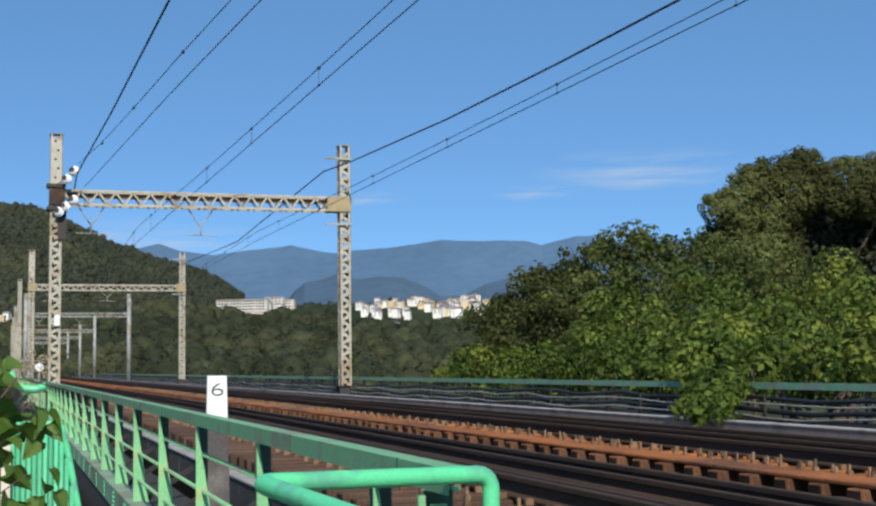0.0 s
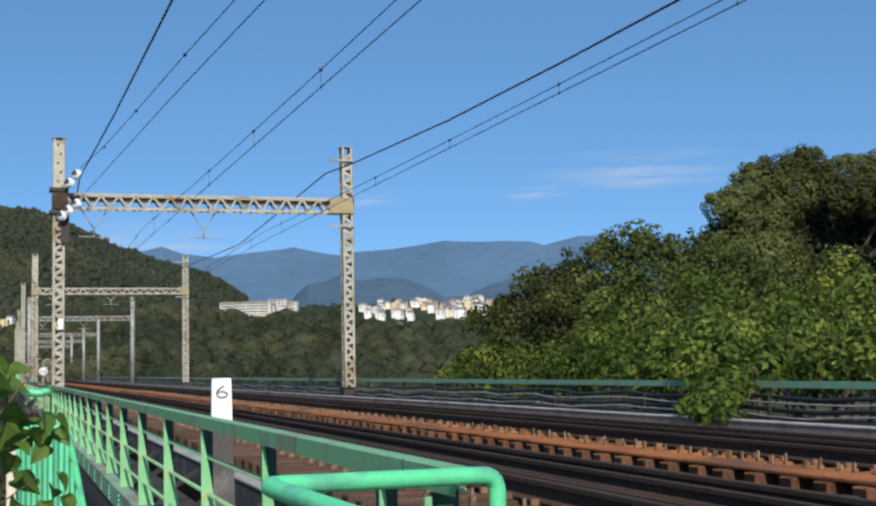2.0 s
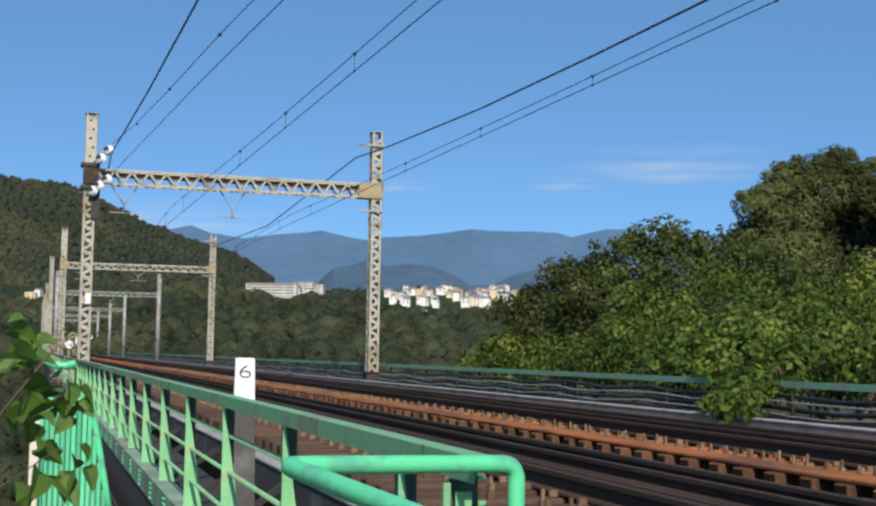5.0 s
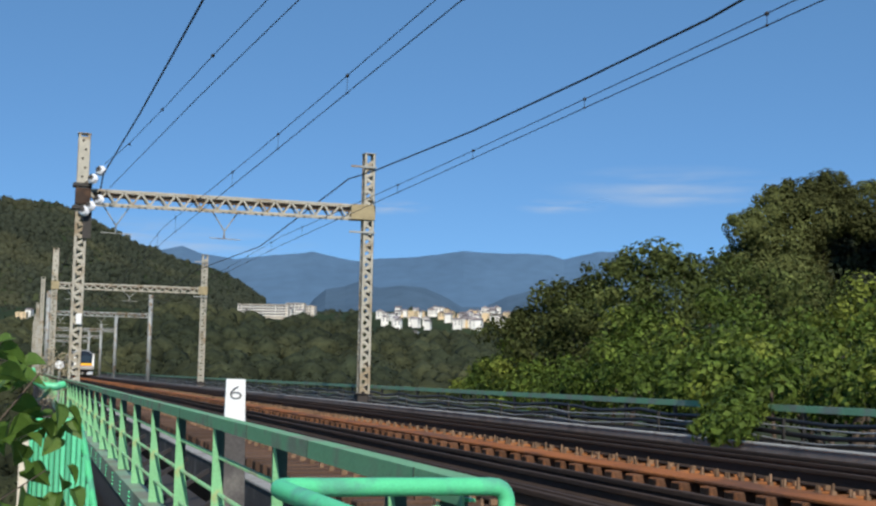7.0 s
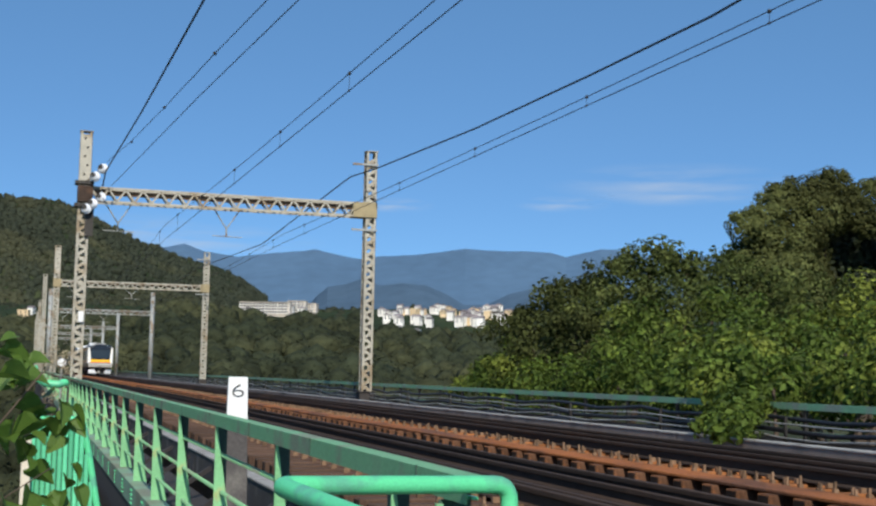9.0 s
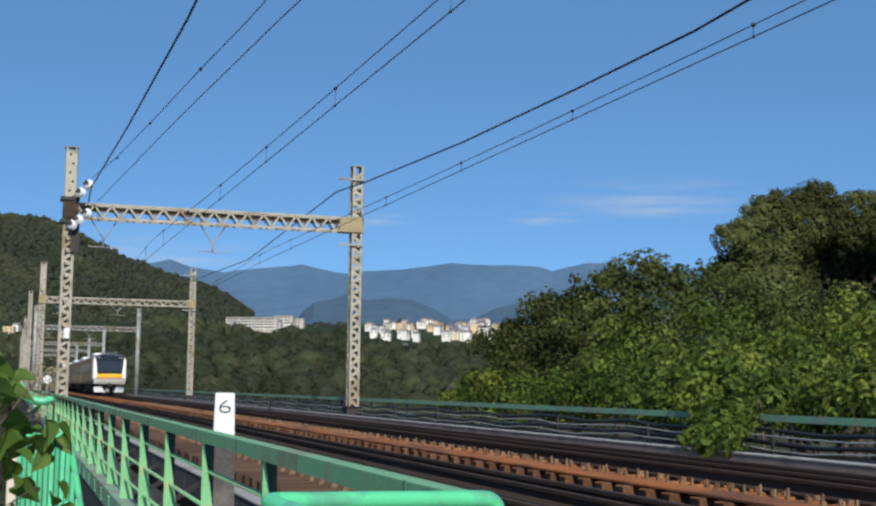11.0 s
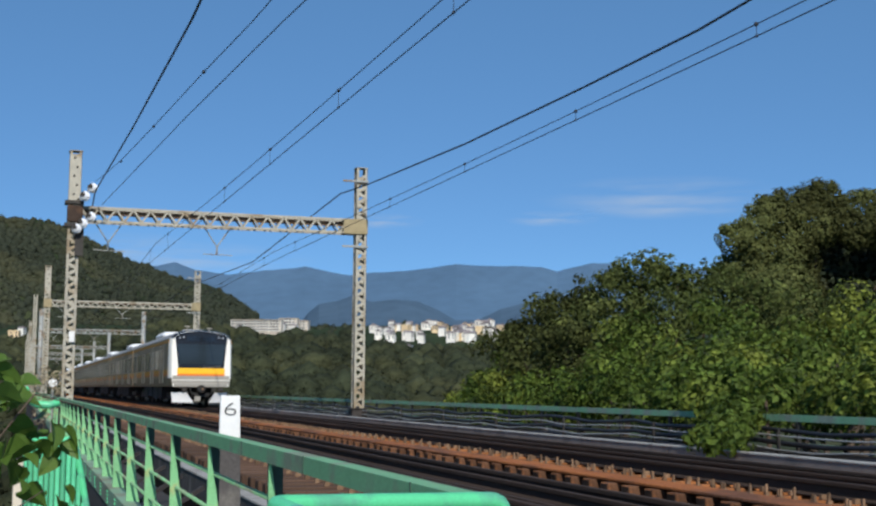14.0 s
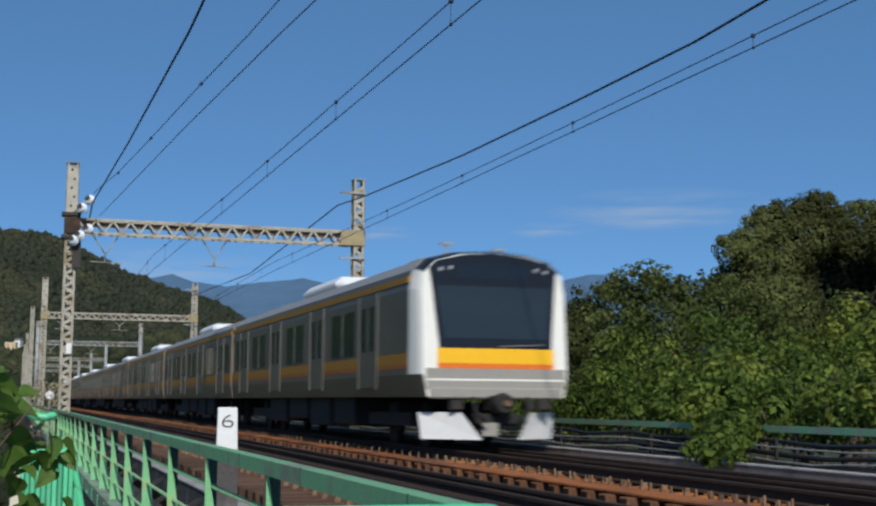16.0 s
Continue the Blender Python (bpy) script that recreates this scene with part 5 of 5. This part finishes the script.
def build_cloud():
    m = bpy.data.materials.new("thin_cloud")
    m.use_nodes = True
    nt = m.node_tree
    n, l = nt.nodes, nt.links
    co = n.new("ShaderNodeTexCoord")
    mp = n.new("ShaderNodeMapping")
    mp.inputs["Scale"].default_value = (0.0022, 0.0022, 0.016)
    nz = n.new("ShaderNodeTexNoise")
    nz.inputs["Scale"].default_value, nz.inputs["Detail"].default_value = 1.0, 6
    l.new(co.outputs["Object"], mp.inputs[0])
    l.new(mp.outputs[0], nz.inputs["Vector"])
    fade = n.new("ShaderNodeVectorMath")
    fade.operation = "LENGTH"
    sc = n.new("ShaderNodeMapping")
    sc.inputs["Scale"].default_value = (1 / 420, 0.0, 1 / 75)
    l.new(co.outputs["Object"], sc.inputs[0])
    l.new(sc.outputs[0], fade.inputs[0])
    ra = n.new("ShaderNodeMapRange")
    ra.inputs["From Min"].default_value, ra.inputs["From Max"].default_value = 1.0, 0.0
    l.new(fade.outputs["Value"], ra.inputs["Value"])
    rb = n.new("ShaderNodeMapRange")
    rb.inputs["From Min"].default_value, rb.inputs["From Max"].default_value = 0.42, 0.72
    rb.inputs["To Max"].default_value = 0.72
    l.new(nz.outputs["Fac"], rb.inputs["Value"])
    mu = n.new("ShaderNodeMath")
    mu.operation = "MULTIPLY"
    l.new(ra.outputs[0], mu.inputs[0])
    l.new(rb.outputs[0], mu.inputs[1])
    em = n.new("ShaderNodeEmission")
    em.inputs["Color"].default_value, em.inputs["Strength"].default_value = (0.62, 0.72, 0.86, 1), 0.8
    tr = n.new("ShaderNodeBsdfTransparent")
    mx = n.new("ShaderNodeMixShader")
    l.new(mu.outputs[0], mx.inputs[0])
    l.new(tr.outputs[0], mx.inputs[1])
    l.new(em.outputs[0], mx.inputs[2])
    l.new(mx.outputs[0], n["Material Output"].inputs["Surface"])
    n.remove(n["Principled BSDF"])
    for (x, y, z), az, sx, sz in CLOUDS:
        verts = [(-430, 0, -80), (430, 0, -80), (430, 0, 80), (-430, 0, 80)]
        ob = new("cloud", mesh_from("cloud", verts, [(0, 1, 2, 3)], [m]))
        ob.matrix_world = pose(x, y, z, 0, 0, -az) @ Matrix.Diagonal((sx, 1, sz, 1))
        tagged(ob, "thin white wisp of cloud low in the blue sky", "cloud", "clouds", "structure")


CLOUDS = [((2115, 4101, 687), 27.3, 1.1, 1.0), ((1763, 4225, 603), 22.7, 0.42, 0.42), ((2172, 4086, 644), 28.0, 0.8, 0.6), ((594, 4625, 452), 7.3, 1.0, 0.9), ((352, 4702, 485), 4.3, 0.7, 0.9), ((1206, 4411, 590), 15.3, 0.35, 0.4)]


def clump_leaves(rnd, centre, radius, count, size, verts, faces, flat=0.85):
    """Leaves on and near the skin of a lumpy ball."""
    c = Vector(centre)
    for _ in range(count):
        d = Vector((rnd.gauss(0, 1), rnd.gauss(0, 1), rnd.gauss(0, 1))).normalized()
        r = radius * (1.0 + 0.28 * noise.noise(d * 2.1 + c)) * (rnd.uniform(0.3, 0.75) if rnd.random() < 0.2 else rnd.uniform(0.75, 1.04))
        p = c + Vector((d.x * r, d.y * r, d.z * r * flat))
        nrm = (d + Vector((rnd.uniform(-0.42, 0.42), rnd.uniform(-0.42, 0.42), rnd.uniform(-0.15, 0.6)))).normalized()
        t = nrm.cross(Vector((rnd.uniform(-1, 1), rnd.uniform(-1, 1), rnd.uniform(-1, 1)))).normalized()
        b = nrm.cross(t)
        s = size * rnd.uniform(0.6, 1.3)
        k = len(verts)
        verts += [tuple(p - t * s * 0.5), tuple(p + b * s * 0.34 + nrm * s * 0.08), tuple(p + t * s * 0.55), tuple(p - b * s * 0.34 + nrm * s * 0.08)]
        faces += [(k, k + 1, k + 2), (k, k + 2, k + 3)]


def leafy(name, label, category, clumps, mat, seed, size, trunk, density=70.0, group=""):
    """A tree or bush: trunk with limbs and a crown of leaf clumps."""
    rnd = random.Random(seed)
    t = thing(name, label, category, group, at=pose(*trunk))
    off = Vector(trunk)
    verts, faces = [], []
    for (x, y, z, r) in clumps:
        clump_leaves(rnd, Vector((x, y, z)) - off, r, int(density * r * r), size, verts, faces)
    ob = new("crown", mesh_from("crown", verts, faces, [mat]))
    ob.parent = t
    bm = bmesh.new()
    big = sorted(clumps, key=lambda c: -c[3])[:9]
    top = Vector((sum(c[0] for c in big) / len(big), sum(c[1] for c in big) / len(big), max(c[2] for c in big))) - off
    tube(bm, [(0, 0, -0.3), tuple(top * 0.35), tuple(top * 0.75)], [0.22, 0.16, 0.07], 8)
    for c in big:
        e = Vector(c[:3]) - off
        s = top * rnd.uniform(0.25, 0.5)
        tube(bm, [tuple(s), tuple(s.lerp(e, 0.5) + Vector((0, 0, 0.3))), tuple(e)], [0.09, 0.06, 0.02], 6)
    part("trunk", bm, BARK, t)
    return t


# crown masses: x, y, z, radius
BUSHES = [
    [(13.4, 34.5, 2.0, 0.98), (13.3, 32.5, 1.2, 1.15), (14.2, 34.2, 2.3, 1.07), (14.8, 34.0, 2.9, 0.98), (13.8, 31.3, 1.6, 1.15), (15.3, 34.0, 3.5, 0.6), (14.8, 34.3, 3.3, 0.54), (14.1, 34.5, 3.1, 0.51), (13.7, 35.0, 2.6, 0.45), (13.3, 35.0, 2.1, 0.41)],
    [(14.4, 31.0, 2.1, 1.23), (15.3, 32.8, 3.3, 0.98), (15.1, 30.7, 2.8, 1.07), (15.6, 31.5, 3.8, 0.82), (15.6, 29.5, 2.5, 1.15), (16.6, 31.2, 3.6, 0.82), (17.4, 31.0, 3.2, 1.07), (18.1, 29.8, 2.7, 1.23), (18.0, 27.7, 2.1, 1.23), (16.1, 31.5, 3.8, 0.54), (16.9, 31.5, 3.8, 0.52), (17.8, 31.8, 3.9, 0.53), (18.5, 32.0, 4.1, 0.44), (15.3, 32.0, 3.9, 0.51)],
    [(12.3, 34.1, 0.6, 0.8), (12.9, 34.3, 1.1, 0.75), (12.4, 31.9, 0.4, 0.98), (12.15, 36.0, 0.55, 0.45), (12.0, 36.5, 0.4, 0.3), (12.65, 36.0, 1.05, 0.42), (12.5, 28.7, 0.5, 1.07), (12.9, 27.4, 0.9, 1.15), (14.1, 28.0, 1.6, 1.23), (12.3, 23.6, 0.5, 0.9), (13.5, 25.1, 1.2, 1.07), (12.2, 21.5, 0.5, 0.82), (15.8, 27.4, 1.9, 1.15), (12.9, 22.1, 0.8, 0.98), (12.0, 20.5, 0.83, 0.49), (11.9, 22.5, 0.76, 0.63), (12.1, 25, 0.98, 0.59), (11.9, 27.5, 0.71, 0.46), (11.8, 30, 0.79, 0.53), (11.9, 32.5, 0.96, 0.58), (12.0, 34.5, 0.69, 0.46)],
    [(15.1, 24.5, 1.3, 1.15), (12.2, 19.3, 0.5, 0.74), (14.2, 21.7, 0.8, 0.98), (17.1, 24.9, 1.6, 1.15), (12.5, 18.1, 0.5, 0.74), (14.9, 20.4, 1.0, 0.98), (18.7, 25.4, 2.0, 1.23), (12.9, 16.9, 0.5, 0.82), (15.8, 20.1, 1.2, 1.15), (12.1, 14.5, 0.98, 0.46), (11.8, 16, 0.93, 0.63), (12.0, 17.5, 0.72, 0.6)],
    [(11.3, 19.6, 0.75, 0.65), (10.95, 19.2, 0.5, 0.5), (11.2, 18.2, 0.7, 0.55), (10.6, 18.2, 0.42, 0.46), (10.2, 17.6, 0.34, 0.42), (9.85, 17.1, 0.25, 0.38), (9.5, 16.6, 0.12, 0.3), (9.55, 17.2, 0.1, 0.28), (9.45, 16.1, 0.14, 0.25), (10.3, 18.3, 0.2, 0.35), (9.4, 16.6, -0.02, 0.2)],
]
TREE_CLUMPS = [(22.9, 39.1, 6.0, 0.62), (23.7, 39.1, 6.3, 0.66), (24.3, 39.7, 6.8, 0.59), (24.8, 39.6, 7.0, 0.72), (25.6, 39.7, 7.4, 0.72), (26.7, 40.2, 7.7, 0.72), (27.7, 40.7, 7.8, 0.73), (27.9, 40.2, 7.1, 0.71), (29.2, 40.4, 7.5, 0.76), (29.6, 39.8, 7.4, 0.8), (25.4, 39.6, 6.5, 0.84), (26.4, 39.4, 6.6, 0.85), (27.7, 39.3, 6.6, 0.74), (28.7, 39.2, 6.5, 0.74), (30.3, 39.4, 6.8, 1.37), (23.9, 39.4, 5.5, 0.78), (24.9, 39.3, 5.5, 0.83), (25.9, 39.5, 6.0, 0.68),
               (23.0, 38.6, 4.4, 0.8), (23.6, 37.9, 4.2, 0.86), (24.6, 38.2, 4.6, 0.66), (23.0, 37.7, 3.2, 0.85), (24.1, 37.8, 3.2, 0.86), (22.5, 38.9, 4.7, 0.5), (27.1, 39.8, 6.4, 0.53), (27.7, 39.0, 6.2, 0.45), (29.1, 39.5, 6.2, 0.5), (31.0, 39.3, 6.0, 1.17), (24.7, 37.7, 3.5, 0.77),
               (23.9, 40.5, 5.1, 0.68), (25.3, 41.0, 5.2, 0.86), (26.3, 41.0, 5.2, 0.87), (26.5, 40.2, 5.4, 0.61), (22.6, 39.0, 4.4, 0.58), (26.1, 40.0, 4.5, 0.73), (23.7, 39.5, 3.8, 0.78), (27.3, 41.0, 4.8, 0.54)]
# added dark masses that stand for the tall tree's shaded hollow
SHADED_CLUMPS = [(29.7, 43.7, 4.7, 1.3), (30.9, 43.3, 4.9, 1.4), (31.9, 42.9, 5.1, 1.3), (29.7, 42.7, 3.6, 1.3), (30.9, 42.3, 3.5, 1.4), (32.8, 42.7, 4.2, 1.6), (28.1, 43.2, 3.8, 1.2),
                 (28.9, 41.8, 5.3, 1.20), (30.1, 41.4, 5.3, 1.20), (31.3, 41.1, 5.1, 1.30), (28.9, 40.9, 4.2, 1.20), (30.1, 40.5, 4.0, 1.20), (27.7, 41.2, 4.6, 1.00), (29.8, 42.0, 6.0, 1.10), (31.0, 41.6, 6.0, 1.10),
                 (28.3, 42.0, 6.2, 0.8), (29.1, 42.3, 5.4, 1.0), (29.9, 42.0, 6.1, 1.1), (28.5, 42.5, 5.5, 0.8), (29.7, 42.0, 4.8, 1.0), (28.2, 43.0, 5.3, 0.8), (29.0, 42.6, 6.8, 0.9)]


def build_bushes():
    for k, clumps in enumerate(BUSHES):
        cx = sum(c[0] for c in clumps) / len(clumps)
        cy = sum(c[1] for c in clumps) / len(clumps)
        last, back = k == len(BUSHES) - 1, k < 2
        lab = "trailing green vine hanging over the fence onto the trough" if last else ("dark leafy shrubs standing behind the vines" if back else "dense bush overgrown with broad-leaved green vines")
        rnd = random.Random(60 + k)
        extra = []
        for x, y, z, r in clumps:
            for _ in range(9):
                a, e = rnd.uniform(0, 6.28), rnd.uniform(-0.5, 1.2)
                q = r * rnd.uniform(0.85, 1.22)
                extra.append((x + q * math.cos(a) * math.cos(e), y + q * math.sin(a) * math.cos(e), z + q * 0.8 * math.sin(e), r * rnd.uniform(0.2, 0.42)))
        if not last:
            clumps = [(x, y, z, r * 0.86) for x, y, z, r in clumps]
            extra = [(max(x, X_FENCE + 0.15 + r), y, z, r) for x, y, z, r in extra]
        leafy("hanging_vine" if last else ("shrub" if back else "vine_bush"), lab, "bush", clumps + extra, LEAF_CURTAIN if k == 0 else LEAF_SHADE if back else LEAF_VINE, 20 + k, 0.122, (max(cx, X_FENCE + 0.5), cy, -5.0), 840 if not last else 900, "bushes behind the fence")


def build_trees():
    rnd = random.Random(77)
    extra = []
    for x, y, z, r in TREE_CLUMPS:
        for _ in range(5):
            a, e = rnd.uniform(0, 6.28), rnd.uniform(-0.2, 1.3)
            extra.append((x + r * 0.9 * math.cos(a) * math.cos(e), y + r * 0.9 * math.sin(a) * math.cos(e), z + r * 0.8 * math.sin(e), r * rnd.uniform(0.3, 0.5)))
    leafy("broadleaf_tree", "tall dark green broadleaf tree behind the bushes", "tree", TREE_CLUMPS + extra, LEAF_DARK, 5, 0.11, (29.2, 44.6, -6.0), 2300)
    leafy("broadleaf_tree", "near-black leaf masses added for the shaded hollow of the tall broadleaf tree", "tree", SHADED_CLUMPS, LEAF_HOLLOW, 6, 0.24, (30.0, 43.0, -6.0), 620)


def build_dry_vine():
    """A withered climber on the outer side of the bridge, beyond the slatted guard."""
    rnd = random.Random(14)
    base = Vector((0.5, 30.0, -3.2))
    v = thing("dry_climber", "withered tan climbing plant on the outer edge of the bridge", "plant", at=pose(*base))
    clumps = [(0.35, 30.0, 0.9, 0.2), (0.3, 30.1, 1.08, 0.13), (0.6, 30.2, 0.95, 0.22), (0.55, 30.1, 1.2, 0.14), (0.85, 30.0, 0.8, 0.18), (0.8, 30.1, 1.1, 0.13), (0.4, 30.0, 0.6, 0.2), (0.75, 30.0, 0.5, 0.2), (0.55, 30.0, 0.2, 0.25)]
    verts, faces = [], []
    for x, y, z, r in clumps:
        clump_leaves(rnd, Vector((x, y, z)) - base, r, int(2600 * r * r) + 25, 0.045, verts, faces)
    ob = new("crown", mesh_from("crown", verts, faces, [LEAF_DRY]))
    ob.parent = v
    for x, y, z, r in clumps[:6]:
        bm = bmesh.new()
        e = Vector((x, y, z)) - base
        tube(bm, [(rnd.uniform(-0.1, 0.1), 0.05, 0), tuple(e * 0.5 + Vector((0.05, 0.05, 0))), tuple(e)], [0.02, 0.014, 0.005], 6)
        part("stem", bm, BARK, v)


def build_near_vine():
    """Broad leaves on thin stems beside the camera."""
    rnd = random.Random(9)
    v = thing("foreground_vine", "leafy green vine with broad pointed leaves beside the girder", "plant", at=pose(0.0, 1.62, -0.85))
    # one leaf: pointed heart, folded on its midrib, tip along +y
    prof_half = [(0.0, 0.0), (0.30, -0.05), (0.44, 0.16), (0.40, 0.42), (0.24, 0.72), (0.0, 1.05)]
    verts, faces = [], []
    for sg in (-1, 1):
        k = len(verts)
        for i, (x, y) in enumerate(prof_half):
            verts.append((sg * x, y, 0.32 * x - 0.25 * y * y))
            verts.append((sg * x * 0.45, y * 0.98 + 0.01, 0.12 * x - 0.25 * y * y))
        for i in range(len(prof_half) - 1):
            a = k + 2 * i
            faces.append((a, a + 2, a + 3, a + 1) if sg > 0 else (a + 1, a + 3, a + 2, a))
        mid = [k + 2 * i + 1 for i in range(len(prof_half))]
        j = len(verts)
        verts += [(0, y * 0.98, -0.02 - 0.25 * y * y) for x, y in prof_half]
        for i in range(len(prof_half) - 1):
            q = (mid[i], mid[i + 1], j + i + 1, j + i)
            faces.append(q if sg > 0 else q[::-1])
    me = mesh_from("leaf", verts, faces, [LEAF_NEAR], smooth=True)
    base = Vector((0.0, 1.62, -0.85))
    stems = [[(-0.2, 0.0, 0.0), (-0.2, 0.4, 0.9), (-0.1, 0.66, 1.5), (0.02, 0.68, 1.66), (0.1, 0.66, 1.64)], [(-0.2, 0.1, 0.0), (-0.2, 0.4, 0.9), (-0.08, 0.68, 1.42), (0.04, 0.7, 1.5)]]
    for st in stems:
        bm = bmesh.new()
        tube(bm, st, [0.0018] * (len(st) - 1) + [0.001], 6)
        part("stem", bm, BARK, v, smooth=True)
    for x, y, z, s in NEAR_LEAVES:
        m = Matrix.Translation(Vector((x, y, z)) - base) @ Euler((radians(rnd.uniform(-70, 10)), radians(rnd.uniform(-40, 40)), radians(rnd.uniform(-170, 170)))).to_matrix().to_4x4() @ Matrix.Scale(s, 4)
        shared("leaf", me, v, m)


NEAR_LEAVES = [(-0.035, 2.32, 0.84, 0.043), (-0.015, 2.32, 0.8, 0.06), (-0.045, 2.28, 0.78, 0.06), (-0.015, 2.37, 0.76, 0.055), (0.025, 2.36, 0.75, 0.051), (0.055, 2.35, 0.76, 0.047), (0.015, 2.32, 0.73, 0.055), (0.045, 2.41, 0.74, 0.051), (-0.025, 2.33, 0.73, 0.06), (0.005, 2.32, 0.71, 0.043), (0.075, 2.4, 0.75, 0.038), (-0.025, 2.32, 0.87, 0.03), (-0.045, 2.22, 0.81, 0.06), (0.01, 2.34, 0.65, 0.051), (0.04, 2.38, 0.63, 0.043), (0.06, 2.33, 0.61, 0.051), (0.01, 2.34, 0.61, 0.06), (-0.0, 2.34, 0.67, 0.043), (0.07, 2.37, 0.63, 0.034), (0.04, 2.33, 0.6, 0.06), (0.065, 2.4, 0.73, 0.043), (0.035, 2.41, 0.77, 0.043), (-0.035, 2.37, 0.85, 0.043), (-0.005, 2.36, 0.83, 0.043), (-0.015, 2.32, 0.81, 0.051), (-0.045, 2.32, 0.85, 0.051), (0.015, 2.41, 0.8, 0.043), (0.065, 2.4, 0.74, 0.043), (0.025, 2.36, 0.73, 0.047), (-0.035, 2.33, 0.7, 0.051), (0.02, 2.38, 0.71, 0.034), (0.08, 2.42, 0.65, 0.034), (0.09, 2.42, 0.61, 0.043), (-0.025, 2.32, 0.79, 0.051), (0.03, 2.4, 0.7, 0.05), (0.05, 2.41, 0.72, 0.045), (0.0, 2.38, 0.69, 0.05), (-0.02, 2.36, 0.7, 0.055), (0.02, 2.42, 0.73, 0.04), (0.06, 2.4, 0.7, 0.04), (0.08, 2.42, 0.73, 0.04), (-0.03, 2.3, 0.6, 0.06), (0.0, 2.36, 0.585, 0.05), (0.03, 2.4, 0.59, 0.045)]


build_rails()
build_deck()
build_trough()
build_handrail()
build_side_girder()
build_slatted_guard()
build_barrier()
build_fence()
build_cables()
build_gantries()
build_wires()
build_km_post()
build_cream_post()
build_round_sign()
TRAIN = build_train()
build_land()
build_bushes()
build_trees()
build_canopies()
build_town()
build_cloud()
build_dry_vine()
build_near_vine()
build_sleepers()


def motions():
    rows = [(t, pose(XR, 60.15 + 18.5 * (14.0 - t), 0)) for t in (0, 4, 8, 11, 13, 14)]
    rows += [(t, pose(XR, 21.35 + 19.4 * (16.0 - t), 0)) for t in (14.5, 15, 15.5, 16)]
    walk(TRAIN, rows)


motions()
